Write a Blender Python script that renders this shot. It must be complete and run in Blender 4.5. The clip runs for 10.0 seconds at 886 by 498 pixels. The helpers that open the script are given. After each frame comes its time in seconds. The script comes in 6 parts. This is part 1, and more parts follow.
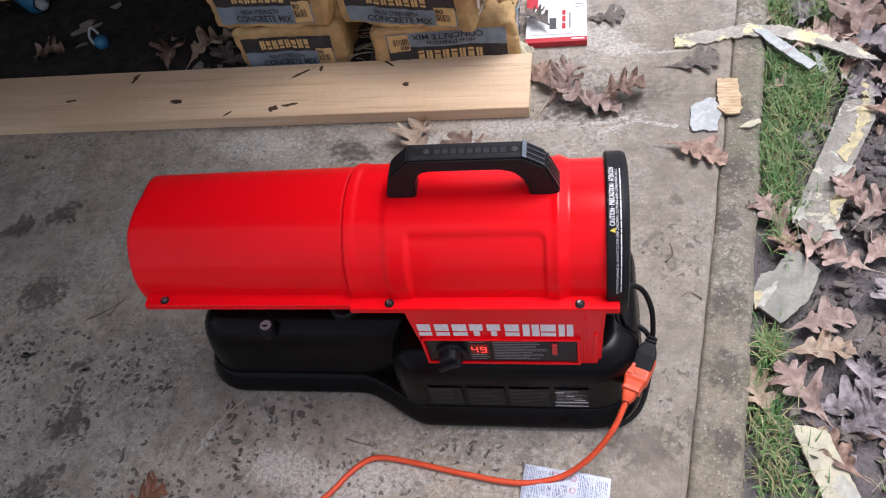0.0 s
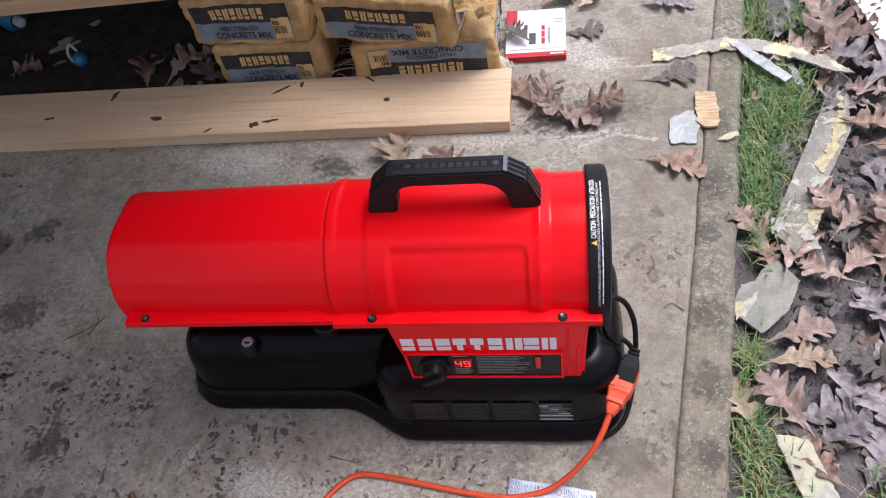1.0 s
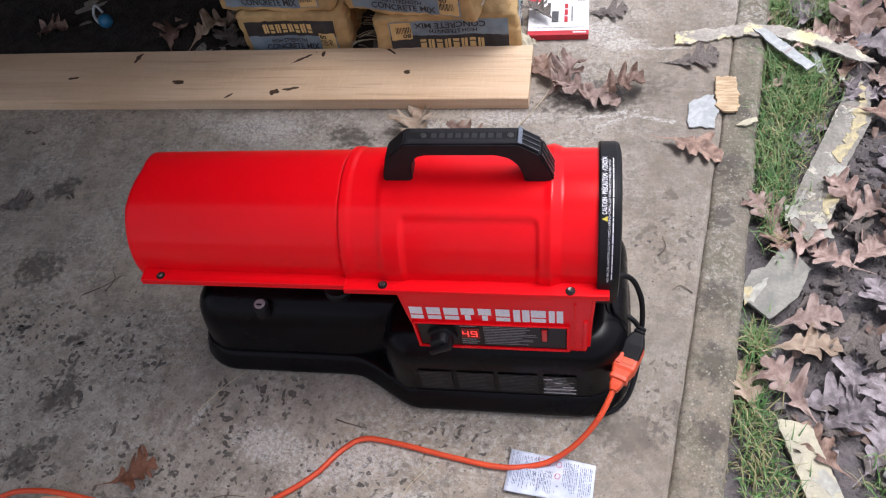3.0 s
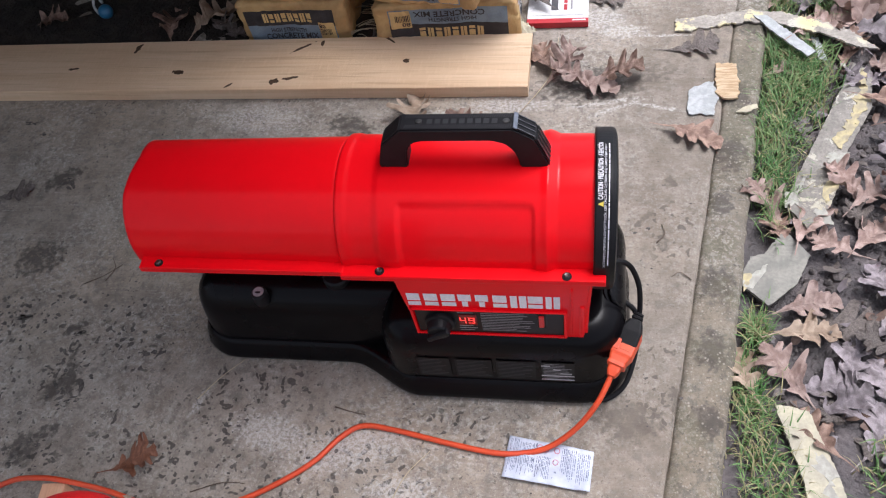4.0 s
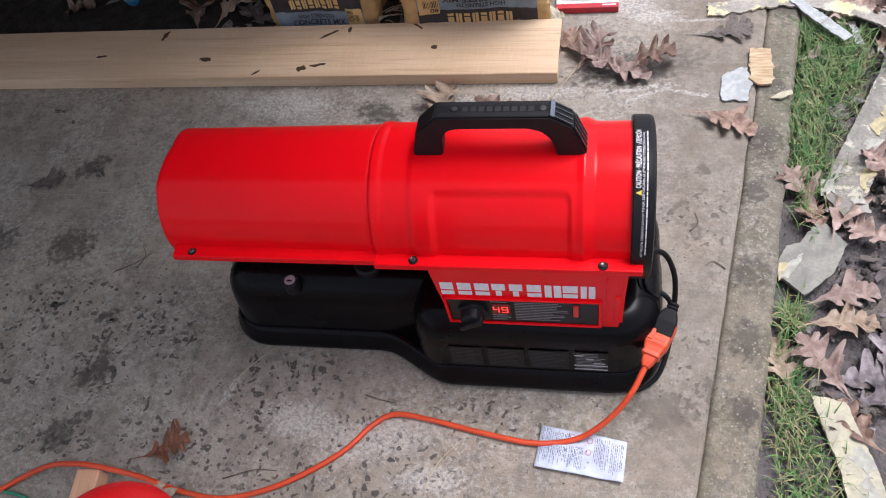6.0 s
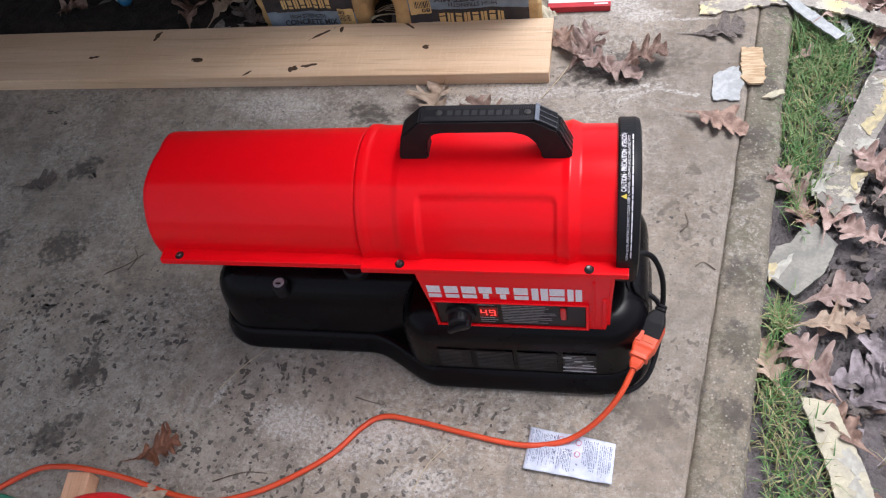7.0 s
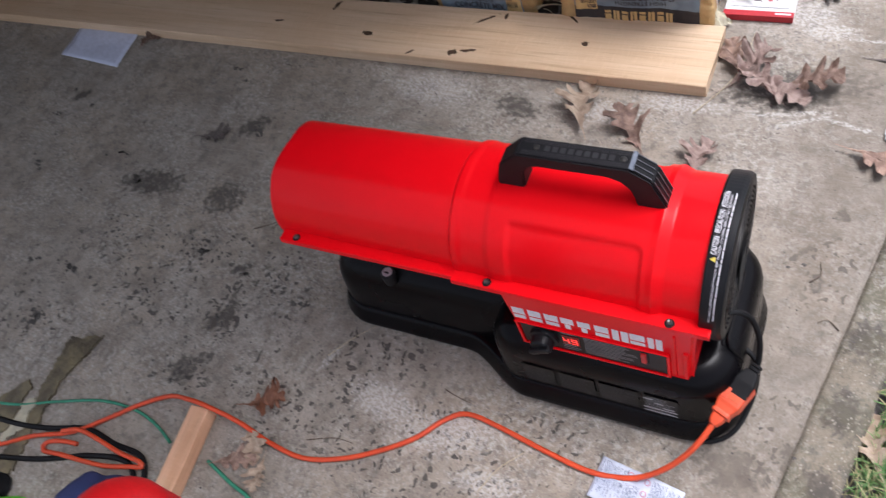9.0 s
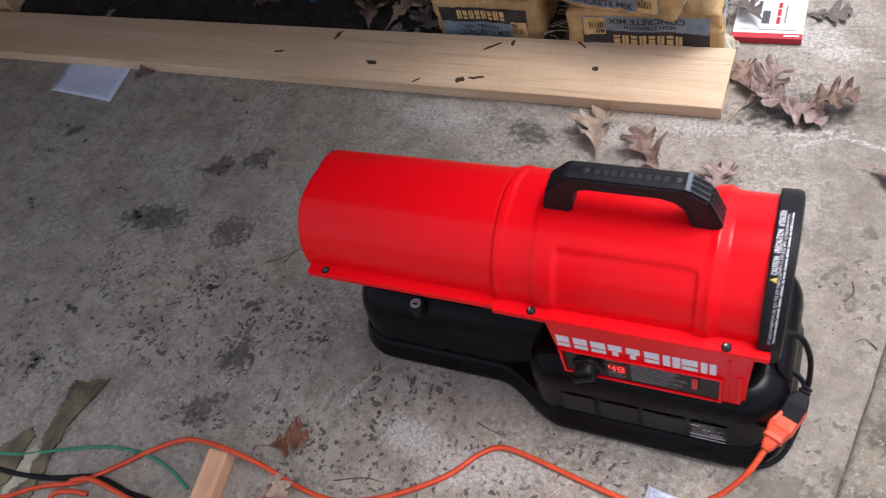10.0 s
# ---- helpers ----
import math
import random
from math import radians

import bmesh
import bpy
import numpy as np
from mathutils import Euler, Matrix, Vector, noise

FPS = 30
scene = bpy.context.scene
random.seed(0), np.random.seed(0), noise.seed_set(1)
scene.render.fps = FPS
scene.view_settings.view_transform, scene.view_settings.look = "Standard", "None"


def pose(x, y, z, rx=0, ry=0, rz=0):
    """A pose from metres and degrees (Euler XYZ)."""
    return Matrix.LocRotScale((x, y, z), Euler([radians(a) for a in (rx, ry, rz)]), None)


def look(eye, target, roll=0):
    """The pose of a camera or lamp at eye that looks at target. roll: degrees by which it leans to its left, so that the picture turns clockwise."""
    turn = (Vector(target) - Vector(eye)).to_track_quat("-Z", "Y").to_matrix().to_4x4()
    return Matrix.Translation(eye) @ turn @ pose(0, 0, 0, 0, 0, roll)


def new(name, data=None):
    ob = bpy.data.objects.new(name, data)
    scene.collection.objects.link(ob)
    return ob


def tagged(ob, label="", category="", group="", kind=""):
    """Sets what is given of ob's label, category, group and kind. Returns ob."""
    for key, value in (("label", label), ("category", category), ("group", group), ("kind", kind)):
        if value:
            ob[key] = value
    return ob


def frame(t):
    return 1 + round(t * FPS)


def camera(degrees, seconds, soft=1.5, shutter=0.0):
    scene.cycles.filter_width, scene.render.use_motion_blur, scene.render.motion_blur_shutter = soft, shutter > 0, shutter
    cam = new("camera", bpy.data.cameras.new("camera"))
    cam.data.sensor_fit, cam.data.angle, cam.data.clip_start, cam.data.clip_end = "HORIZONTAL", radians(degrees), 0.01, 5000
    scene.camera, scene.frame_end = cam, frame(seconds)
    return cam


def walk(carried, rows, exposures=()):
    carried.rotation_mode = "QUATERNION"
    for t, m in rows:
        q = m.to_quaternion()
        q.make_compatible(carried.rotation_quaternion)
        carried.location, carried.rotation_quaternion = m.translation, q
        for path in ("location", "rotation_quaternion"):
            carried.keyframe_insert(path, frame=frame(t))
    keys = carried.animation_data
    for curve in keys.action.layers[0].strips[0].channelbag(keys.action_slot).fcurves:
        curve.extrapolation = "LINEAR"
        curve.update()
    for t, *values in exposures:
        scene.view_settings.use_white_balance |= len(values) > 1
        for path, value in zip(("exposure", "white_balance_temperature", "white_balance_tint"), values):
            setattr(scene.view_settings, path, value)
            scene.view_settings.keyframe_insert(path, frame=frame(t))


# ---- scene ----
cam = camera(58.1, 10.0, soft=1.1, shutter=0.7)
PATH = [
    (0, (0.296, -0.589, 1.25), (-0.071, 0.576, -0.334), -13.8),
    (0.5, (0.294, -0.586, 1.249), (-0.051, 0.592, -0.33), -13.4),
    (1, (0.297, -0.589, 1.249), (-0.028, 0.61, -0.319), -12.6),
    (1.5, (0.301, -0.579, 1.251), (-0.023, 0.617, -0.319), -12.6),
    (2, (0.302, -0.579, 1.253), (-0.034, 0.603, -0.324), -12.3),
    (2.5, (0.3, -0.596, 1.253), (-0.059, 0.569, -0.333), -11.6),
    (4, (0.317, -0.615, 1.244), (-0.057, 0.524, -0.357), -12.7),
    (4.5, (0.306, -0.618, 1.25), (-0.082, 0.513, -0.353), -13.6),
    (5, (0.297, -0.616, 1.246), (-0.114, 0.502, -0.362), -14.4),
    (5.5, (0.292, -0.613, 1.243), (-0.125, 0.497, -0.367), -14.5),
    (7, (0.313, -0.597, 1.246), (-0.107, 0.496, -0.375), -15.1),
    (7.5, (0.344, -0.576, 1.255), (-0.093, 0.513, -0.365), -15.7),
    (8, (0.38, -0.53, 1.257), (-0.133, 0.515, -0.369), -16.8),
    (8.5, (0.413, -0.491, 1.274), (-0.298, 0.441, -0.347), -21.7),
    (9, (0.445, -0.483, 1.299), (-0.405, 0.366, -0.3), -25.9),
    (9.5, (0.436, -0.471, 1.327), (-0.451, 0.381, -0.25), -27.5),
    (10, (0.337, -0.509, 1.297), (-0.455, 0.432, -0.28), -23.5),
]
walk(cam, [(t, look(eye, target, roll)) for t, eye, target, roll in PATH], [(0, 0.68, 6080, 15), (8, 0.68, 6080, 15), (9, 0.74, 6080, 15), (10, 0.78, 6080, 15)])

# ---- world and light ----
world = bpy.data.worlds.new("sky")
scene.world = world
world.use_nodes = True
wn = world.node_tree
sky = wn.nodes.new("ShaderNodeTexSky")
sky.sky_type, sky.sun_disc = "NISHITA", False
sky.sun_elevation, sky.sun_rotation = radians(70), radians(54)
sky.air_density, sky.dust_density, sky.ozone_density = 1.0, 4.0, 0.6
bg = wn.nodes["Background"]
grey = wn.nodes.new("ShaderNodeHueSaturation")
grey.inputs["Saturation"].default_value = 0.35
wn.links.new(sky.outputs[0], grey.inputs["Color"])
wn.links.new(grey.outputs[0], bg.inputs[0])
bg.inputs[1].default_value = 0.135

sun_data = bpy.data.lights.new("sun", "SUN")
sun_data.energy, sun_data.angle, sun_data.color = 1.75, radians(30), (1.0, 0.97, 0.93)
sun = new("sun", sun_data)
sun.matrix_world = look((1.8, 1.3, 6.0), (0, 0, 0))


# ---- materials ----
def socket(node, name, value):
    node.inputs[name].default_value = value


def shader(name, rough=0.6, metal=0.0, coat=0.0, spec=0.5):
    m = bpy.data.materials.new(name)
    m.use_nodes = True
    b = m.node_tree.nodes["Principled BSDF"]
    socket(b, "Roughness", rough)
    socket(b, "Metallic", metal)
    socket(b, "Coat Weight", coat)
    socket(b, "Specular IOR Level", spec)
    return m, m.node_tree, b


def add(nt, kind, **inputs):
    n = nt.nodes.new(kind)
    for k, v in inputs.items():
        n.inputs[k.replace("_", " ")].default_value = v
    return n


def place(nt, world_space=False, stretch=(1, 1, 1)):
    if world_space:
        out = nt.nodes.new("ShaderNodeNewGeometry").outputs["Position"]
    else:
        out = nt.nodes.new("ShaderNodeTexCoord").outputs["Object"]
    mp = nt.nodes.new("ShaderNodeMapping")
    mp.inputs["Scale"].default_value = stretch
    nt.links.new(out, mp.inputs["Vector"])
    return mp.outputs[0]


def noise_of(nt, vec, scale, detail=4.0, rough=0.55, distort=0.0):
    n = add(nt, "ShaderNodeTexNoise", Scale=scale, Detail=detail, Roughness=rough, Distortion=distort)
    nt.links.new(vec, n.inputs["Vector"])
    return n.outputs["Fac"]


def ramp(nt, fac, lo, hi, a=0.0, b=1.0):
    n = nt.nodes.new("ShaderNodeMapRange")
    n.interpolation_type = "SMOOTHSTEP"
    nt.links.new(fac, n.inputs["Value"])
    for k, v in zip(("From Min", "From Max", "To Min", "To Max"), (lo, hi, a, b)):
        n.inputs[k].default_value = v
    return n.outputs["Result"]


def mix(nt, fac, a, b, how="MIX"):
    n = nt.nodes.new("ShaderNodeMix")
    n.data_type, n.blend_type = "RGBA", how
    for v, i in ((fac, 0), (a, 6), (b, 7)):
        if isinstance(v, (int, float)):
            n.inputs[i].default_value = v
        elif isinstance(v, tuple):
            n.inputs[i].default_value = (*v, 1)
        else:
            nt.links.new(v, n.inputs[i])
    return n.outputs[2]


def calc(nt, how, a, b=0.0):
    n = nt.nodes.new("ShaderNodeMath")
    n.operation = how
    for v, i in ((a, 0), (b, 1)):
        if isinstance(v, (int, float)):
            n.inputs[i].default_value = v
        else:
            nt.links.new(v, n.inputs[i])
    return n.outputs[0]


def bump(nt, b, height, strength=0.3, distance=0.002):
    n = nt.nodes.new("ShaderNodeBump")
    n.inputs["Strength"].default_value, n.inputs["Distance"].default_value = strength, distance
    nt.links.new(height, n.inputs["Height"])
    nt.links.new(n.outputs[0], b.inputs["Normal"])


def surface(name, c1, c2, scale=20.0, rough=0.6, metal=0.0, coat=0.0, fine=300.0, relief=0.2, dist=0.001,
            world_space=False, stretch=(1, 1, 1), vary=0.0, rough2=None, spec=0.5):
    """A surface with colour that drifts between two tones at two scales, with fine relief."""
    m, nt, b = shader(name, rough, metal, coat, spec)
    v = place(nt, world_space, stretch)
    big = ramp(nt, noise_of(nt, v, scale, 5.0), 0.35, 0.65)
    small = noise_of(nt, v, fine, 3.0)
    col = mix(nt, big, c1, c2)
    col = mix(nt, ramp(nt, small, 0.3, 0.7, 0.0, 0.35), col, tuple(0.6 * x for x in c1))
    if vary:
        rnd = nt.nodes.new("ShaderNodeObjectInfo").outputs["Random"]
        hs = nt.nodes.new("ShaderNodeHueSaturation")
        nt.links.new(ramp(nt, rnd, 0, 1, 1 - vary, 1 + vary), hs.inputs["Value"])
        nt.links.new(col, hs.inputs["Color"])
        col = hs.outputs[0]
    nt.links.new(col, b.inputs["Base Color"])
    if rough2 is not None:
        nt.links.new(ramp(nt, big, 0, 1, rough, rough2), b.inputs["Roughness"])
    bump(nt, b, calc(nt, "ADD", small, calc(nt, "MULTIPLY", big, 0.5)), relief, dist)
    return m


def spots(nt, vec, places, wobble=0.35, wscale=60.0, hard=0.35):
    """A mask of stains: places are (x, y, half length, half width, turn in degrees)."""
    n = add(nt, "ShaderNodeTexNoise", Scale=wscale, Detail=4.0)
    nt.links.new(vec, n.inputs["Vector"])
    total = None
    for x, y, rx, ry, turn in places:
        mp = nt.nodes.new("ShaderNodeMapping")
        mp.vector_type = "TEXTURE"
        mp.inputs["Location"].default_value = (x, y, 0)
        mp.inputs["Rotation"].default_value = (0, 0, radians(turn))
        mp.inputs["Scale"].default_value = (rx, ry, 1000)
        nt.links.new(vec, mp.inputs["Vector"])
        ln = nt.nodes.new("ShaderNodeVectorMath")
        ln.operation = "LENGTH"
        nt.links.new(mp.outputs[0], ln.inputs[0])
        d = calc(nt, "ADD", ln.outputs["Value"], calc(nt, "MULTIPLY", calc(nt, "SUBTRACT", n.outputs["Fac"], 0.5), wobble * 6))
        s = ramp(nt, d, 1.0 - hard, 1.0 + hard, 1.0, 0.0)
        total = s if total is None else calc(nt, "MAXIMUM", total, s)
    return total


def concrete(name, tone, moss=0.0, stains=(), speck=1.0, drips=(), scuffs=(), washed=()):
    m, nt, b = shader(name, 0.85)
    v = place(nt, True)
    big = ramp(nt, noise_of(nt, v, 1.8, 5.0, 0.6), 0.3, 0.7)
    mid = noise_of(nt, v, 13.0, 8.0, 0.72)
    blot = noise_of(nt, v, 38.0, 6.0, 0.7)
    fine = noise_of(nt, v, 210.0, 5.0, 0.75)
    brush = noise_of(nt, place(nt, True, (9, 70, 10)), 1.0, 5.0, 0.65)
    col = mix(nt, big, tone, tuple(c * f for c, f in zip(tone, (0.78, 0.75, 0.71))))
    col = mix(nt, ramp(nt, noise_of(nt, v, 2.6, 4.0, 0.6), 0.42, 0.62, 0.0, 0.8), col, tuple(c * f for c, f in zip(tone, (0.98, 0.90, 0.80))))
    col = mix(nt, ramp(nt, mid, 0.40, 0.66, 0.0, 0.9), col, tuple(c * f for c, f in zip(tone, (0.58, 0.55, 0.52))))
    col = mix(nt, ramp(nt, brush, 0.46, 0.74, 0.0, 0.2), col, tuple(min(1, c * 1.5) for c in tone))
    col = mix(nt, ramp(nt, blot, 0.48, 0.64, 0.0, 0.85), col, tuple(c * 0.5 for c in tone))
    # pale laitance scuffs
    pale = calc(nt, "MULTIPLY", ramp(nt, noise_of(nt, v, 4.5, 6.0, 0.7), 0.40, 0.58), ramp(nt, noise_of(nt, v, 95.0, 5.0, 0.78), 0.47, 0.60))
    col = mix(nt, calc(nt, "MULTIPLY", pale, 0.55), col, (0.52, 0.495, 0.45))
    scr = noise_of(nt, place(nt, True, (14, 190, 10)), 1.0, 3.0, 0.6)
    col = mix(nt, calc(nt, "MULTIPLY", ramp(nt, scr, 0.62, 0.70, 0.0, 0.3), ramp(nt, big, 0.3, 0.8)), col, (0.50, 0.48, 0.46))
    col = mix(nt, ramp(nt, fine, 0.34, 0.52, 0.45, 0.0), col, tuple(c * 0.38 for c in tone))
    # small open pits and pale sand grains
    pit = calc(nt, "MULTIPLY", ramp(nt, noise_of(nt, v, 130.0, 2.0, 0.5), 0.62, 0.68), ramp(nt, noise_of(nt, v, 14.0, 3.0, 0.6), 0.40, 0.60, 0.25, 1.0))
    col = mix(nt, calc(nt, "MULTIPLY", pit, 0.75), col, tuple(c * 0.22 for c in tone))
    grain = ramp(nt, noise_of(nt, v, 260.0, 2.0, 0.5), 0.64, 0.72, 0.0, 0.5)
    col = mix(nt, grain, col, tuple(min(1.0, c * 1.7) for c in tone))
    # dark droplet specks, in drifts
    warp = mix(nt, 0.045, v, add_noise_colour(nt, v, 40.0))
    drift = ramp(nt, noise_of(nt, v, 5.0, 5.0, 0.65), 0.56, 0.64)
    sp = None
    for sc, lo, hi in ((40.0, 0.10, 0.19), (75.0, 0.10, 0.20)):
        vo = add(nt, "ShaderNodeTexVoronoi", Scale=sc, Randomness=1.0)
        nt.links.new(warp, vo.inputs["Vector"])
        one = calc(nt, "MULTIPLY", ramp(nt, vo.outputs["Distance"], lo, hi, 1.0, 0.0), drift)
        sp = one if sp is None else calc(nt, "MAXIMUM", sp, one)
    if drips:
        dm = spots(nt, v, drips, 0.3, 16.0, 0.4)
        vo2 = add(nt, "ShaderNodeTexVoronoi", Scale=56.0, Randomness=1.0)
        nt.links.new(warp, vo2.inputs["Vector"])
        sp = calc(nt, "MAXIMUM", sp, calc(nt, "MULTIPLY", ramp(nt, vo2.outputs["Distance"], 0.24, 0.34, 1.0, 0.0), dm))
    col = mix(nt, calc(nt, "MULTIPLY", sp, 0.85 * speck), col, (0.05, 0.045, 0.039))
    if stains:
        st = spots(nt, v, stains, 0.42, 75.0)
        col = mix(nt, calc(nt, "MULTIPLY", st, ramp(nt, noise_of(nt, v, 45.0, 4.0, 0.7), 0.32, 0.52, 0.25, 0.85)), col, (0.065, 0.056, 0.047))
    if washed:
        wd = spots(nt, v, washed, 0.10, 6.0, 0.55)
        col = mix(nt, calc(nt, "MULTIPLY", wd, ramp(nt, noise_of(nt, v, 20.0, 6.0, 0.7), 0.25, 0.65, 0.82, 0.38)), col, (0.165, 0.136, 0.105))
    if scuffs:
        sc_ = spots(nt, v, scuffs, 0.45, 110.0, 0.4)
        col = mix(nt, calc(nt, "MULTIPLY", sc_, ramp(nt, noise_of(nt, v, 150.0, 4.0, 0.7), 0.4, 0.6, 0.05, 0.58)), col, (0.60, 0.58, 0.55))
    if moss:
        mo = ramp(nt, noise_of(nt, v, 9.0, 6.0, 0.7), 0.44, 0.62, 0.0, moss)
        col = mix(nt, mo, col, (0.105, 0.098, 0.060))
        peb = add(nt, "ShaderNodeTexVoronoi", Scale=140.0, Randomness=1.0)
        nt.links.new(v, peb.inputs["Vector"])
        pick = ramp(nt, noise_of(nt, v, 60.0, 2.0), 0.48, 0.56)
        col = mix(nt, calc(nt, "MULTIPLY", pick, ramp(nt, peb.outputs["Distance"], 0.1, 0.4, 0.45, 0.0)), col, (0.46, 0.42, 0.35))
    nt.links.new(col, b.inputs["Base Color"])
    nt.links.new(ramp(nt, mid, 0.3, 0.7, 0.6, 0.95), b.inputs["Roughness"])
    h = calc(nt, "ADD", calc(nt, "MULTIPLY", fine, 0.6), calc(nt, "ADD", calc(nt, "MULTIPLY", brush, 0.4), calc(nt, "ADD", mid, blot)))
    bump(nt, b, h, 0.55, 0.004)
    return m


def add_noise_colour(nt, vec, scale):
    n = add(nt, "ShaderNodeTexNoise", Scale=scale, Detail=2.0)
    nt.links.new(vec, n.inputs["Vector"])
    return n.outputs["Color"]


def timber(name, c1, c2, along=0, ring=1.0, marks=(), rough=0.7, world_space=True):
    """Sawn softwood with the grain along one axis."""
    m, nt, b = shader(name, rough)
    st = [26.0, 26.0, 26.0]
    st[along] = 1.1
    v = place(nt, world_space, tuple(st))
    p = place(nt, world_space)
    g = noise_of(nt, v, 1.0 * ring, 6.0, 0.6, 0.6)
    g2 = noise_of(nt, v, 7.0 * ring, 3.0, 0.6)
    fib = noise_of(nt, p, 420.0, 2.0)
    col = mix(nt, ramp(nt, g, 0.35, 0.65), c1, c2)
    col = mix(nt, ramp(nt, g2, 0.5, 0.75, 0.0, 0.4), col, tuple(c * 0.7 for c in c2))
    col = mix(nt, ramp(nt, noise_of(nt, p, 5.0, 4.0), 0.45, 0.7, 0.0, 0.35), col, tuple(c * f for c, f in zip(c2, (0.85, 0.78, 0.7))))
    lane = [70.0, 70.0, 70.0]
    lane[along] = 3.0
    streak = ramp(nt, noise_of(nt, place(nt, world_space, tuple(lane)), 1.0, 4.0, 0.65), 0.56, 0.72, 0.0, 0.5)
    col = mix(nt, streak, col, tuple(c * f for c, f in zip(c2, (0.62, 0.55, 0.48))))
    saw = [26.0, 26.0, 26.0]
    saw[along] = 140.0
    sawn = noise_of(nt, place(nt, world_space, tuple(saw)), 1.0, 3.0, 0.6)
    col = mix(nt, ramp(nt, sawn, 0.50, 0.75, 0.0, 0.16), col, tuple(min(1.0, c * 1.25) for c in c1))
    if marks:
        k = spots(nt, p, marks, 0.35, 90.0, 0.12)
        col = mix(nt, k, col, (0.055, 0.027, 0.010))
    nt.links.new(col, b.inputs["Base Color"])
    bump(nt, b, calc(nt, "ADD", g2, calc(nt, "ADD", sawn, calc(nt, "MULTIPLY", fib, 0.6))), 0.5, 0.0018)
    return m


def peeling(name, wood, paint, level):
    """Grey weathered wood under hard-edged patches of old paint."""
    m, nt, b = shader(name, 0.8)
    v = place(nt, True)
    fib = noise_of(nt, v, 160.0, 4.0, 0.7)
    col = mix(nt, ramp(nt, noise_of(nt, v, 30.0, 5.0, 0.7), 0.35, 0.65), wood, tuple(c * 1.45 for c in wood))
    col = mix(nt, ramp(nt, fib, 0.4, 0.7, 0.0, 0.5), col, tuple(c * 0.5 for c in wood))
    cover = ramp(nt, noise_of(nt, v, 15.0, 7.0, 0.7), level - 0.015, level + 0.025)
    tint = mix(nt, ramp(nt, noise_of(nt, v, 9.0, 3.0), 0.4, 0.6), paint, (0.50, 0.48, 0.41))
    col = mix(nt, calc(nt, "MULTIPLY", cover, ramp(nt, fib, 0.3, 0.5, 0.6, 1.0)), col, tint)
    nt.links.new(col, b.inputs["Base Color"])
    bump(nt, b, calc(nt, "ADD", cover, calc(nt, "MULTIPLY", fib, 0.5)), 0.5, 0.002)
    return m


RED = surface("red_paint", (0.90, 0.003, 0.008), (0.85, 0.003, 0.007), 6.0, 0.40, 0, 0.28, 900.0, 0.015, 0.0002, spec=0.08)
socket(RED.node_tree.nodes["Principled BSDF"], "Coat Roughness", 0.16)
BLACK = surface("black_moulded_plastic", (0.008, 0.008, 0.0095), (0.012, 0.012, 0.014), 14.0, 0.38, 0, 0, 700.0, 0.12, 0.0005, rough2=0.46, spec=0.2)
GRIP = surface("black_grip_plastic", (0.009, 0.0085, 0.010), (0.014, 0.013, 0.015), 30.0, 0.5, 0, 0, 600.0, 0.3, 0.0006, spec=0.22)
TANK = surface("black_tank_enamel", (0.0026, 0.0022, 0.0030), (0.0042, 0.0037, 0.0048), 8.0, 0.24, 0, 0.0, 900.0, 0.04, 0.0004, rough2=0.32, spec=0.14)
FACE = surface("black_gloss_panel", (0.006, 0.006, 0.007), (0.009, 0.009, 0.010), 20.0, 0.3, 0, 0, 500.0, 0.03, 0.0003, spec=0.2)
SOOT = surface("sooty_steel", (0.05, 0.045, 0.04), (0.09, 0.08, 0.07), 25.0, 0.55, 0.7)
STEEL = surface("dark_zinc_steel", (0.10, 0.10, 0.10), (0.18, 0.17, 0.16), 120.0, 0.35, 0.9)
WHITE_INK = surface("white_print", (0.86, 0.84, 0.88), (0.80, 0.78, 0.83), 90.0, 0.5)
GREY_INK = surface("grey_print", (0.20, 0.20, 0.21), (0.27, 0.27, 0.28), 90.0, 0.5)
SILVER_INK = surface("silver_print", (0.5, 0.5, 0.52), (0.6, 0.6, 0.62), 90.0, 0.4)
YELLOW_INK = surface("yellow_print", (0.75, 0.60, 0.08), (0.7, 0.55, 0.06), 90.0, 0.5)
RED_SWITCH = surface("red_switch_plastic", (0.65, 0.02, 0.02), (0.6, 0.02, 0.015), 90.0, 0.35)
GAUGE = surface("clear_gauge_face", (0.35, 0.35, 0.38), (0.5, 0.5, 0.52), 150.0, 0.2)
ORANGE = surface("orange_cord_vinyl", (0.70, 0.078, 0.022), (0.62, 0.066, 0.019), 30.0, 0.42, 0, 0, 700.0, 0.08, 0.0005)
RUBBER = surface("black_rubber", (0.009, 0.009, 0.010), (0.014, 0.014, 0.015), 40.0, 0.55, 0, 0, 700.0, 0.1, 0.0005, spec=0.15)
GREEN = surface("green_twine", (0.03, 0.22, 0.13), (0.05, 0.28, 0.17), 60.0, 0.6)
KRAFT = surface("kraft_sack_paper", (0.56, 0.375, 0.160), (0.36, 0.225, 0.090), 11.0, 0.7, 0, 0, 42.0, 0.8, 0.008)
SACK_BLACK = surface("sack_black_print", (0.022, 0.020, 0.022), (0.042, 0.038, 0.040), 25.0, 0.65, 0, 0, 250.0, 0.25, 0.002)
SACK_BLUE = surface("sack_blue_print", (0.22, 0.29, 0.34), (0.15, 0.20, 0.25), 18.0, 0.65, 0, 0, 250.0, 0.25, 0.002)
SACK_TAN = surface("sack_bare_print", (0.66, 0.47, 0.20), (0.60, 0.40, 0.16), 25.0, 0.65)
